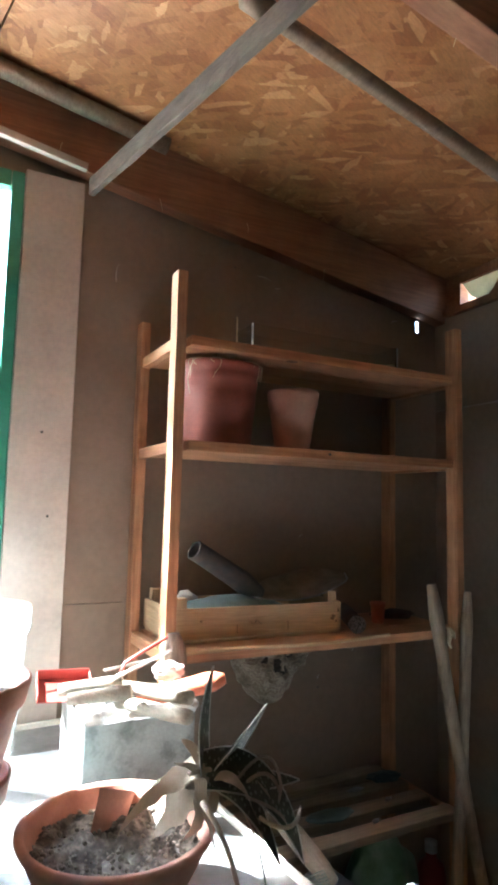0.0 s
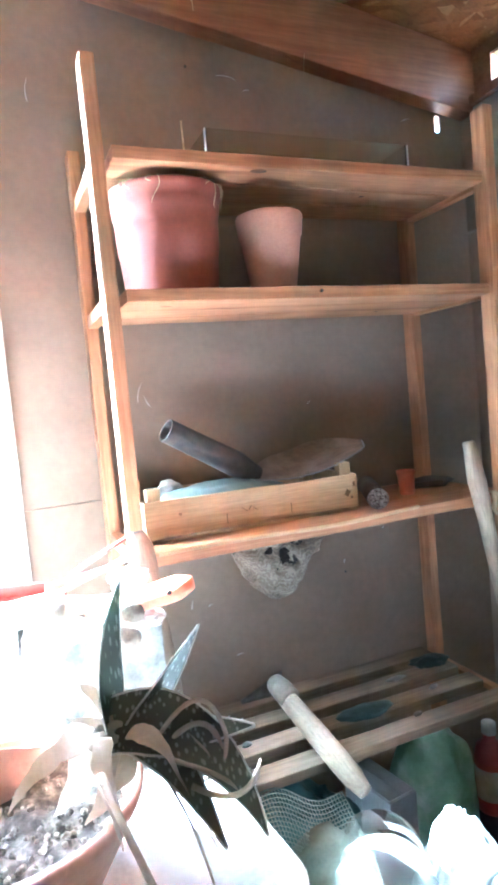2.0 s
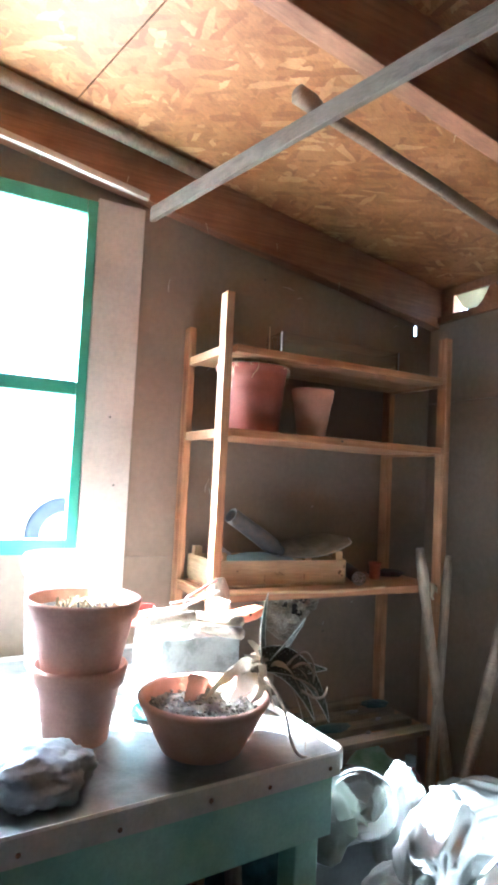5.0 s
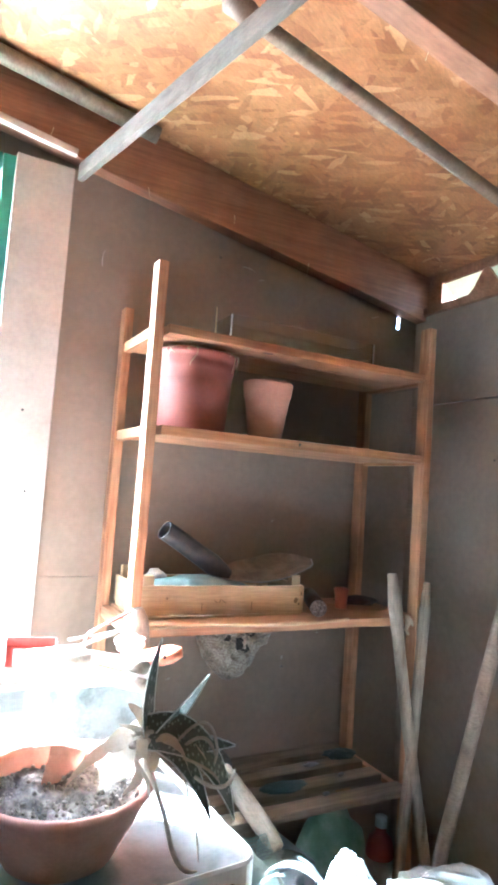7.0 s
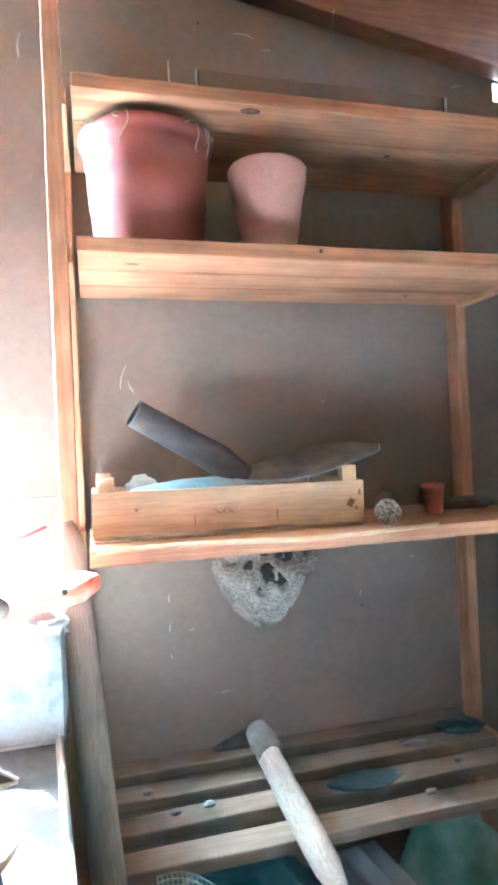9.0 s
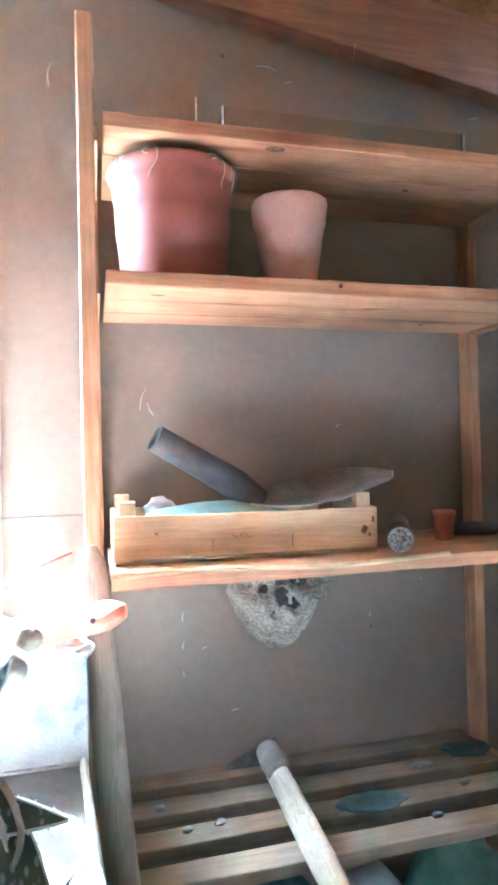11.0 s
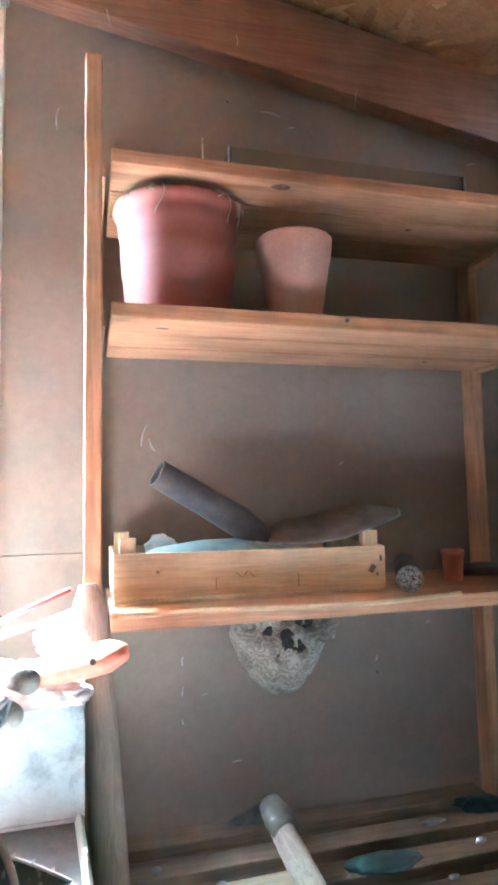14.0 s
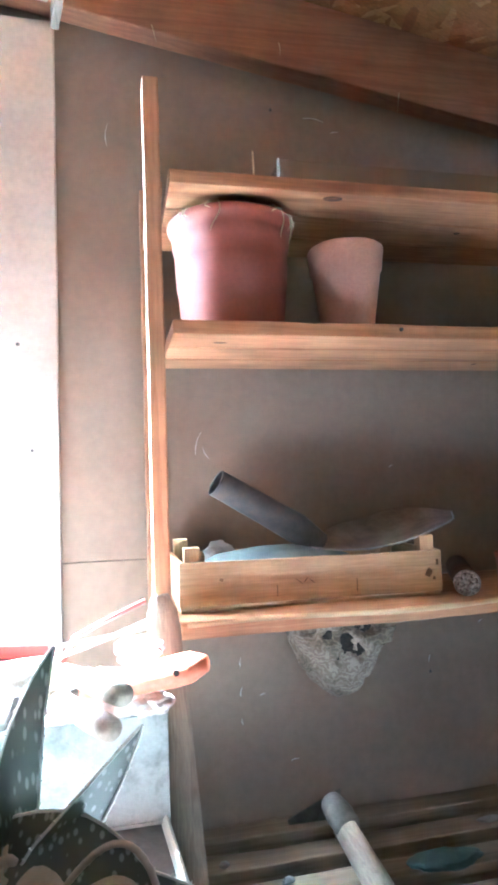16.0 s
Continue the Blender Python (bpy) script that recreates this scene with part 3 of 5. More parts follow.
# ---- crate on the shelf ----
crate = thing("wooden_crate", (0.28, 0.18, 0.92), "pale wooden fruit crate holding old tools", "crate")
CX0, CX1, CY0, CY1, CZ = 0.042, 0.516, 0.074, 0.292, 0.9208
part("front_board", beam((CX0, CY0 + 0.004, CZ + 0.047), (CX1, CY0 + 0.004, CZ + 0.043), 0.008, 0.072, 0.001, cuts=10, rough=0.001, seed=3), CRATE_X, crate)
part("back_board", box((CX0, CY1 - 0.008, CZ + 0.008), (CX1, CY1, CZ + 0.078), 0.001), CRATE_X, crate)
for x in (CX0 + 0.001, CX1 - 0.009):
    part("end_board", box((x, CY0 + 0.0085, CZ + 0.006), (x + 0.008, CY1 - 0.0085, CZ + 0.080), 0.001), CRATE_Y, crate)
for i in range(4):
    y = CY0 + 0.004 + i * 0.054
    part("bottom_slat", box((CX0 + 0.002, y, CZ), (CX1 - 0.002, y + 0.046, CZ + 0.005), 0.0008, 1), CRATE_X, crate)
for x in (CX0 + 0.0095, CX1 - 0.0365):
    for y in (CY0 + 0.0085, CY1 - 0.0305):
        part("corner_block", box((x, y, CZ + 0.0055), (x + 0.027, y + 0.022, CZ + 0.106), 0.0015), CRATE_Z, crate)

INK = mottled("faded_dark_ink", [(0.20, 0.13, 0.07), (0.28, 0.18, 0.10)], 60, 200, 0.8)
for x, z, w, h, turn in ((0.235, 0.041, 0.014, 0.0016, 35), (0.247, 0.043, 0.010, 0.0016, -50), (0.258, 0.040, 0.012, 0.0016, 40), (0.340, 0.028, 0.0014, 0.022, 0), (0.196, 0.028, 0.0014, 0.020, 0), (0.100, 0.052, 0.006, 0.005, 20), (0.478, 0.040, 0.010, 0.014, 30), (0.495, 0.058, 0.004, 0.010, 0), (0.488, 0.030, 0.004, 0.006, 0)):
    bm = box((-w / 2, -0.0007, -h / 2), (w / 2, 0.0007, h / 2))
    bm.transform(pose(x + CX0 - 0.03, CY0 - 0.0006, CZ + z, 0, turn, 0))
    part("printed_mark", bm, INK, crate, "faded dark stain or print")

# ---- shovel head in the crate ----
STEEL = mottled("dark_rusty_steel", [(0.062, 0.059, 0.056), (0.095, 0.089, 0.083), (0.15, 0.112, 0.085)], 18, 150, 0.6, 0.35, 0.2)
shovel = thing("shovel_head", (0.36, 0.18, 1.0), "dark rusty steel shovel head without its handle, lying on the crate", "shovel")
s0, s1 = Vector((0.122, 0.150, 1.134)), Vector((0.326, 0.180, 1.014))
bm = bmesh.new()
tube([s0.lerp(s1, k) for k in (0, 0.02, 0.5, 0.75, 1.0)], [0.0245, 0.025, 0.027, 0.029, 0.018], 20, False, bm=bm)
tube([s0.lerp(s1, k) for k in (0, 0.5, 0.98)], [0.0222, 0.0222, 0.017], 20, False, bm=bm)
part("socket", bm, STEEL, shovel, smooth=True)
ax = (s1 - s0).normalized()
sx = ax.cross(Vector((0, 0, 1))).normalized()
sy = sx.cross(ax)
MOUTH = [s0 - ax * 0.001 + (sx * math.cos(q) + sy * math.sin(q)) * 0.0234 for q in [k * math.tau / 28 for k in range(29)]]
bm = bmesh.new()
rows = []
for i in range(15):
    u = i / 14
    half = 0.022 + 0.073 * min(1, u * 3.2) ** 0.8 if u < 0.5 else 0.095 * (max(0.0, 1 - ((u - 0.5) / 0.501) ** 2.4)) ** 0.6 + 0.001
    c = Vector((0.300 + 0.302 * u, 0.182, 1.012 - 0.012 * math.sin(math.pi * min(1, u * 1.25)) + 0.050 * u * u))
    row = []
    for j in range(13):
        w = (j - 6) / 6
        row.append(bm.verts.new(c + Vector((0, w * half, 0.020 * abs(w) ** 2 * min(1, u * 3) * min(1, (1 - u) * 3) + 0.17 * w * half))))
    rows.append(row)
for a, b in zip(rows, rows[1:]):
    for j in range(12):
        bm.faces.new((a[j], a[j + 1], b[j + 1], b[j]))
bmesh.ops.solidify(bm, geom=bm.faces[:], thickness=0.0025)
RUST = mottled("brown_rust", [(0.17, 0.125, 0.098), (0.28, 0.20, 0.15), (0.38, 0.28, 0.21)], 16, 160, 0.7, 0.15, 0.3)
edge = [[r[k].co.copy() for r in rows] for k in (0, 12)]
part("blade", bm, RUST, shovel, "rust-brown curved blade", smooth=True)
part("socket_rim", tube(MOUTH, 0.0022, 6, False), STEEL, shovel, "worn socket mouth", smooth=True)
WORN = mottled("worn_bright_steel", [(0.30, 0.28, 0.25), (0.45, 0.42, 0.38)], 40, 200, 0.45, 0.6)
part("rim", tube(edge[0], 0.0020, 6), WORN, shovel, "worn bright blade edge", smooth=True)

# ---- on the shelves ----
CLOTH_TEAL = mottled("faded_teal_cloth", [(0.13, 0.165, 0.160), (0.18, 0.225, 0.212), (0.24, 0.275, 0.255)], 12, 200, 0.85, 0, 0.3)
solo("folded_cloth", lump((0.24, 0.178, 0.965), (0.165, 0.085, 0.048), 4, 0.12, 1.6, 2, floor=0.9275), CLOTH_TEAL, (0.24, 0.178, 0.9275), "faded grey-green cloth bundled inside the crate", "cloth", smooth=True)
WHITE_CLOTH = mottled("grimy_white_cloth", [(0.38, 0.36, 0.33), (0.55, 0.53, 0.49), (0.64, 0.62, 0.58)], 18, 180, 0.85, 0, 0.3)
solo("rag", lump((0.135, 0.235, 0.998), (0.030, 0.022, 0.024), 3, 0.3, 2.2, 5), WHITE_CLOTH, (0.135, 0.235, 0.975), "small grimy white rag on the cloth in the crate", "rag", smooth=True)

roll = thing("tube_roll", (0.545, 0.12, 0.92), "dark brown roll with a crinkled silvery end, lying on the shelf", "roll")
DARK_BROWN = mottled("dark_brown_wrap", [(0.05, 0.032, 0.024), (0.08, 0.05, 0.035), (0.11, 0.075, 0.055)], 20, 150, 0.6)
part("wrap", tube([(0.545, 0.042, 0.9435), (0.597, 0.145, 0.9435), (0.640, 0.232, 0.9435)], 0.0225, 24), DARK_BROWN, roll, smooth=True)
FOIL = mottled("crinkled_silver", [(0.08, 0.07, 0.06), (0.30, 0.27, 0.23), (0.55, 0.51, 0.46)], 190, 400, 0.4, 0.6, 0.9, 0.004)
bm = bmesh.new()
for k in range(19):
    a, r = k * 2.4, 0.0046 * math.sqrt(k)
    c = Vector((0.544 + 0.89 * r * math.cos(a), 0.041 - 0.45 * r * math.cos(a), 0.9435 + r * math.sin(a)))
    tube([c, c + Vector((-0.45, -0.89, 0)) * (0.002 + 0.001 * (k % 3))], [0.0046, 0.0036], 7, bm=bm)
tube([(0.544 + 0.89 * 0.0208 * math.cos(q), 0.039 - 0.45 * 0.0208 * math.cos(q), 0.9435 + 0.0208 * math.sin(q)) for q in [k * math.tau / 28 for k in range(29)]], 0.0026, 6, False, bm=bm)
tagged(part("end", bm, FOIL, roll, "crinkled silvery end"), kind="stuff")

RED_CLAY = mottled("red_clay", [(0.40, 0.11, 0.06), (0.48, 0.14, 0.08), (0.52, 0.18, 0.11)], 20, 160, 0.65)
cup = thing("little_pot", (0.698, 0.145, 0.92), "tiny red clay pot standing on the shelf", "plant pot")
part("pot", lathe([(0, 0), (0.0165, 0), (0.0175, 0.003), (0.0205, 0.048), (0.0225, 0.049), (0.0225, 0.058), (0.0205, 0.059), (0.019, 0.055), (0.0155, 0.006), (0, 0.006)], (0.698, 0.145, 0.9205), 32), RED_CLAY, cup, smooth=True)
bm = lump((0.80, 0.20, 0.930), (0.075, 0.05, 0.012), 3, 0.3, 1.8, 8, floor=0.9205)
solo("leather_scrap", bm, DARK_BROWN, (0.80, 0.20, 0.9205), "dark flat leather scrap on the shelf", "scrap", smooth=True)
bm = tube([(0.822, -0.006, 0.925), (0.826, -0.010, 0.905), (0.82, -0.008, 0.885), (0.828, -0.010, 0.872)], [0.005, 0.008, 0.005, 0.003], 8)
tube([(0.826, -0.004, 0.925), (0.838, -0.009, 0.908), (0.846, -0.007, 0.895)], [0.004, 0.006, 0.002], 7, bm=bm)
tube([(0.822, 0.012, 0.9235), (0.824, 0.0, 0.9235), (0.822, -0.006, 0.925)], 0.003, 6, bm=bm)
solo("string_knot", bm, STRAW, (0.825, 0, 0.92), "frayed string knot hanging over the shelf edge", "string", smooth=True)

CLEAR = clear("dusty_clear_plastic", (0.86, 0.88, 0.84), 0.08)
trough = thing("clear_trough", (0.47, 0.15, 1.64), "dusty clear plastic trough on the top shelf", "trough")
part("front_wall", box((0.25, 0.105, 1.6405), (0.735, 0.1075, 1.728), 0.0008, 1), CLEAR, trough)
part("back_wall", box((0.25, 0.205, 1.6405), (0.735, 0.2075, 1.728), 0.0008, 1), CLEAR, trough)
for x in (0.25, 0.7325):
    part("end_wall", box((x, 0.1078, 1.6405), (x + 0.0025, 0.2047, 1.728), 0.0008, 1), CLEAR, trough)
for x in (0.247, 0.7365):
    part("corner_strip", box((x, 0.103, 1.6405), (x + 0.0025, 0.112, 1.729), 0.0008, 1), WHITE_CLOTH, trough, "whitish corner strip")
bm = tube([(0.200, 0.10, 1.6405), (0.199, 0.10, 1.68), (0.1985, 0.10, 1.735)], [0.0022, 0.002, 0.0014], 6)
solo("twig", bm, STRAW, (0.2, 0.1, 1.64), "dry upright twig on the top shelf", "twig")
for x, z in ((0.64, 1.655), (0.60, 1.648)):
    bm = tube([(x, 0.06, 1.6412), (x + 0.012, 0.05, z), (x + 0.03, 0.045, z + 0.004)], 0.0012, 5)
    solo("straw", bm, STRAW, (x, 0.06, 1.64), "pale dry straw on the top shelf", "straw", "straws on the top shelf")

# ---- paper nest under the shelf ----
def nest_paper():
    m, n, l, b = material("grey_nest_paper", 0.9)
    v = coords(n, l)
    wav = n.new("ShaderNodeTexWave")
    wav.wave_type, wav.bands_direction = "BANDS", "Z"
    wav.inputs["Scale"].default_value = 24
    wav.inputs["Distortion"].default_value = 22
    wav.inputs["Detail"].default_value = 3
    wav.inputs["Detail Scale"].default_value = 1.5
    l.new(v, wav.inputs["Vector"])
    c = ramp(n, [(0.1, (0.225, 0.185, 0.138)), (0.5, (0.29, 0.240, 0.182)), (0.9, (0.35, 0.295, 0.225))])
    l.new(wav.outputs["Fac"], c.inputs["Fac"])
    blot = noise_node(n, l, v, 16, 3, 0.5)
    d = ramp(n, [(0.36, (0.5, 0.46, 0.42)), (0.55, (1.0, 1.0, 1.0))])
    l.new(blot, d.inputs["Fac"])
    l.new(mix(n, l, 1.0, c.outputs["Color"], d.outputs["Color"], "MULTIPLY"), b.inputs["Base Color"])
    bump(n, l, b, wav.outputs["Fac"], 0.5, 0.002)
    return m


NEST = nest_paper()
nest = thing("paper_nest", (0.352, 0.180, 0.896), "grey papery wasp nest hanging under the shelf", "nest")
NC = Vector((0.347, 0.180, 0.8955))
HOLES = ((-0.040, 0.040, 0.0085), (-0.012, 0.048, 0.0125), (-0.006, 0.062, 0.011), (0.014, 0.068, 0.010), (0.020, 0.075, 0.008), (0.012, 0.020, 0.011), (0.030, 0.026, 0.010), (-0.016, 0.014, 0.009), (-0.022, 0.086, 0.0055), (0.056, 0.056, 0.005), (-0.070, 0.030, 0.009), (0.066, 0.018, 0.008))
bm = bmesh.new()
bmesh.ops.create_uvsphere(bm, u_segments=96, v_segments=80, radius=1.0)
bmesh.ops.delete(bm, geom=[v for v in bm.verts if v.co.z > 0.04], context="VERTS")
for v in bm.verts:
    d = v.co.copy()
    z = max(-d.z, 0)
    r = 0.102 * (1 - 0.10 * z)
    k = 1 + 0.06 * noise.fractal(d * 1.8, 0.9, 2, 2) + 0.012 * noise.noise(d * 8)
    layer = 0.004 * (math.sin(z * 24 + 5 * noise.noise(d * 2.5)) > 0.3)
    p = Vector((d.x * r * k * (1 - 0.25 * z ** 3), d.y * r * k * 0.95, -z * 0.162 * k))
    p += d * layer
    if d.y < 0.2:
        for hx, hz, hr in HOLES:
            q = math.hypot((p.x - hx), (p.z + hz) * 0.8) / hr * (1 + 0.5 * noise.noise(p * 120))
            if q < 1.0:
                p += Vector((0, 0.03, 0.006)) * (1 - q ** 3)
    v.co = NC + p
    if v.co.z > NC.z:
        v.co.z = NC.z
part("shell", bm, NEST, nest, smooth=True)
# Near-black core puts the shade inside the nest's holes into its colour.
HOLE_SHADE = mottled("dark_hole_shade", [(0.012, 0.010, 0.008), (0.03, 0.025, 0.02), (0.05, 0.04, 0.03)], 120, 400, 0.95)
part("core", lathe([(0, -0.130), (0.05, -0.11), (0.080, -0.06), (0.088, -0.012), (0.088, -0.001)], NC, 32), HOLE_SHADE, nest, "inner comb, coloured near-black for the shade in the holes")
for k, (x, z, s, tilt) in enumerate(((0.060, -0.045, 0.026, 0.5), (-0.072, -0.022, 0.018, -0.4))):
    y = -math.sqrt(max(0.0, 0.091 ** 2 - x * x)) - 0.004
    t = bmesh.new()
    bmesh.ops.create_grid(t, x_segments=8, y_segments=8, size=1)
    for v in t.verts:
        u, w = v.co.x, v.co.y
        f = 1 - 0.25 * noise.noise(Vector((u * 2, w * 2, k)))
        v.co = NC + Vector((x + u * s * f + w * s * 0.5 * tilt, y - 0.006 * (1 - u * u) + 0.25 * abs(x) * (u * s / 0.1) * (1 if x > 0 else -1), z + w * s * 0.55 * f))
        v.co.z = min(v.co.z, NC.z - 0.001)
    bmesh.ops.solidify(t, geom=t.faces[:], thickness=0.0012)
    part("paper_flap", t, NEST, nest, "peeling paper layer", smooth=True)

# ---- hoe, scraps and bags round the bottom shelf ----
PALE_WOOD = wood("pale_worn_handle", "y", (0.37, 0.305, 0.23), (0.25, 0.195, 0.14), 0.8, 34, 0.3)
IRON = mottled("dusty_grey_iron", [(0.12, 0.105, 0.085), (0.18, 0.16, 0.13), (0.24, 0.215, 0.18)], 30, 200, 0.75, 0.2, 0.35)
hoe = thing("old_hoe", (0.34, 0.05, 0.46), "old hoe with a pale worn handle lying on the slats", "hoe")
a, b = Vector((0.335, 0.150, 0.506)), Vector((0.362, -0.118, 0.432))
bm = tube([a.lerp(b, k / 8) for k in range(9)], [0.022, 0.0225, 0.023, 0.0235, 0.024, 0.024, 0.0235, 0.022, 0.015], 16, flat=0.75)
part("handle", bm, PALE_WOOD, hoe, "pale worn wooden handle", smooth=True)
bm = tube([(0.338, 0.135, 0.511), (0.334, 0.165, 0.517), (0.331, 0.200, 0.522)], [0.024, 0.026, 0.022], 18)
part("eye", bm, IRON, hoe, "rusty iron eye", smooth=True)
bm = bmesh.new()
rows = []
for i in range(8):
    u = i / 7
    rows.append([bm.verts.new((0.350 - 0.105 * u, 0.205 - 0.012 * abs(w - 0.5), 0.520 - 0.02 * u + (w - 0.5) * (0.055 - 0.045 * u))) for w in (0, 0.25, 0.5, 0.75, 1)])
for r0, r1 in zip(rows, rows[1:]):
    for j in range(4):
        bm.faces.new((r0[j], r0[j + 1], r1[j + 1], r1[j]))
bmesh.ops.solidify(bm, geom=bm.faces[:], thickness=0.004)
part("blade", bm, IRON, hoe, "dusty iron pick arm", smooth=True)

TEAL_PL = mottled("dusty_teal_plastic", [(0.02, 0.045, 0.040), (0.035, 0.07, 0.062), (0.06, 0.095, 0.085)], 25, 120, 0.5)
solo("teal_sponge", lump((0.505, 0.10, 0.449), (0.070, 0.030, 0.009), 4, 0.2, 1.5, 3, floor=0.4415), TEAL_PL, (0.505, 0.1, 0.4415), "flat dusty teal plastic pad on the slats", "pad", smooth=True)
solo("teal_sponge", lump((0.79, 0.225, 0.450), (0.055, 0.03, 0.010), 4, 0.3, 1.5, 9, floor=0.4415), TEAL_PL, (0.79, 0.225, 0.4415), "crumpled dusty teal plastic scrap on the slats", "pad", smooth=True)
GREY_CRUMB = mottled("dusty_plaster", [(0.24, 0.22, 0.20), (0.36, 0.34, 0.31)], 60, 200, 0.9)
for k, (x, y, sx, sy) in enumerate(((0.66, 0.195, 0.028, 0.009), (0.60, 0.030, 0.012, 0.005), (0.16, 0.112, 0.010, 0.006), (0.22, 0.118, 0.012, 0.006), (0.71, 0.112, 0.012, 0.006), (0.12, 0.19, 0.010, 0.007))):
    solo("plaster_crumb", lump((x, y, 0.4485), (sx, sy, 0.006), 2, 0.35, 2.5, k, floor=0.4415), GREY_CRUMB, (x, y, 0.4415), "whitish crumb of plaster on the slats", "rubble", "crumbs on the slats")
GREEN_BAG = mottled("green_printed_bag", [(0.10, 0.22, 0.12), (0.22, 0.36, 0.24), (0.42, 0.50, 0.42)], 9, 60, 0.45)
solo("compost_bag", lump((0.70, 0.13, 0.17), (0.105, 0.10, 0.185), 4, 0.14, 1.6, 4, floor=0.0, sharp=0.04), GREEN_BAG, (0.70, 0.13, 0), "crumpled green printed plastic bag under the slats", "bag", smooth=True)
BLUE_TARP = mottled("dark_teal_tarp", [(0.018, 0.06, 0.065), (0.03, 0.095, 0.10), (0.05, 0.12, 0.12)], 6, 80, 0.5)
solo("tarpaulin", lump((0.26, 0.14, 0.15), (0.21, 0.12, 0.17), 5, 0.22, 1.5, 6, floor=0.0, sharp=0.05), BLUE_TARP, (0.26, 0.14, 0), "heap of dark teal tarpaulin under the slats", "tarpaulin", smooth=True)
GREY_BOX = mottled("dull_grey_card", [(0.17, 0.18, 0.18), (0.23, 0.24, 0.24), (0.28, 0.29, 0.28)], 6, 90, 0.8)
bx = thing("carton", (0.535, 0.10, 0), "dull grey carton standing under the slats", "carton")
part("body", turned(box((0.495, 0.03, 0.0005), (0.575, 0.19, 0.27), 0.003), 8, (0.535, 0.1, 0)), GREY_BOX, bx)
for s in (0, 1):
    part("flap", turned(box((0.497 + 0.038 * s, 0.034, 0.271), (0.534 + 0.038 * s, 0.186, 0.2735), 0.001), 8, (0.535, 0.1, 0)), GREY_BOX, bx)
RED_PL = mottled("red_plastic", [(0.34, 0.05, 0.04), (0.42, 0.07, 0.05), (0.48, 0.12, 0.09)], 8, 100, 0.45)
bt = thing("spray_bottle", (0.95, 0.2, 0), "red plastic bottle on the floor beside the shelving", "bottle")
part("body", lathe([(0, 0), (0.04, 0), (0.043, 0.005), (0.043, 0.15), (0.036, 0.18), (0.016, 0.20), (0.016, 0.215), (0, 0.215)], (0.95, 0.20, 0.0005), 28), RED_PL, bt, smooth=True)
part("cap", lathe([(0, 0.2155), (0.019, 0.2155), (0.019, 0.245), (0, 0.247)], (0.95, 0.20, 0.0005), 20), WHITE_CLOTH, bt, "white cap", smooth=True)
part("paper_label", lathe([(0.0434, 0.04), (0.0437, 0.042), (0.0437, 0.125), (0.0434, 0.127)], (0.95, 0.20, 0.0005), 28), WHITE_CLOTH, bt, "pale faded paper label", smooth=True)

# ---- garden tools leaning in the corner ----
def handle(name, label, pts, radii, mat, flat=1.0):
    ob = thing(name, pts[-1], label, "tool handle", "tools leaning in the corner")
    part("shaft", tube(pts, radii, 16, flat=flat), mat, ob, smooth=True)
    return ob


def line(a, b, n, bend=0.0):
    a, b = Vector(a), Vector(b)
    return [a.lerp(b, k / n) + Vector((bend * math.sin(math.pi * k / n), 0, 0)) for k in range(n + 1)]


handle("tool_handle", "weathered grey tool handle with a rounded knob, leaning by the shelving", line((0.737, -0.032, 1.048), (0.965, -0.045, 0.0), 12, -0.012), [0.013, 0.020] + [0.0165] * 9 + [0.019, 0.019], GREY_WOOD)
handle("tool_handle", "thin weathered tool handle leaning on the shelving post", line((0.880, -0.022, 1.022), (0.79, -0.035, 0.0), 12, 0.006), [0.010, 0.017] + [0.0155] * 11, GREY_WOOD)
handle("pale_pole", "flat pale wooden pole leaning against the wall", line((1.081, -0.349, 1.85), (0.822, -0.088, 0.0), 10), [0.0195] * 11, GREY_LATH, flat=0.95)

stake = thing("stake", (0.09, -0.07, 0), "thick weathered stake with a rounded worn top, beside the table", "stake")
STAKE_WOOD = wood("brown_weathered_stake", "z", (0.36, 0.27, 0.19), (0.20, 0.145, 0.10), 0.8, 40, 0.4)
bm = tube(line((0.003, -0.034, 0.974), (0.084, -0.085, 0.0), 40), [0.013, 0.0225, 0.0245] + [0.0235] * 38, 18)
for v in bm.verts:
    v.co += noise.noise_vector(v.co * Vector((60, 60, 9))) * 0.0012
part("shaft", bm, STAKE_WOOD, stake, smooth=True)

# ---- tin box of tools ----
TIN = mottled("flaking_grey_tin", [(0.19, 0.20, 0.175), (0.38, 0.375, 0.345), (0.44, 0.435, 0.405)], 20, 170, 0.6, 0.2, 0.35)
tin = thing("tin_box", (-0.105, -0.06, TZ), "open grey tin box with flaking paint, full of tools", "box")
X0, X1, Y0, Y1, B0, B1 = -0.208, 0.000, -0.172, 0.040, TZ + 0.0006, 0.855
part("base", box((X0, Y0, B0), (X1, Y1, B0 + 0.004)), TIN, tin)
for nm, a, b in (("front_wall", (X0, Y0, B0 + 0.0045), (X1, Y0 + 0.003, B1)), ("back_wall", (X0, Y1 - 0.003, B0 + 0.0045), (X1, Y1, B1)),
                 ("side_wall", (X0, Y0 + 0.0035, B0 + 0.0045), (X0 + 0.003, Y1 - 0.0035, B1)), ("side_wall", (X1 - 0.003, Y0 + 0.0035, B0 + 0.0045), (X1, Y1 - 0.0035, B1))):
    part(nm, box(a, b, 0.001, 1), TIN, tin)
PAPER = mottled("crumpled_white_paper", [(0.45, 0.42, 0.38), (0.58, 0.55, 0.50), (0.66, 0.63, 0.58)], 14, 120, 0.85)
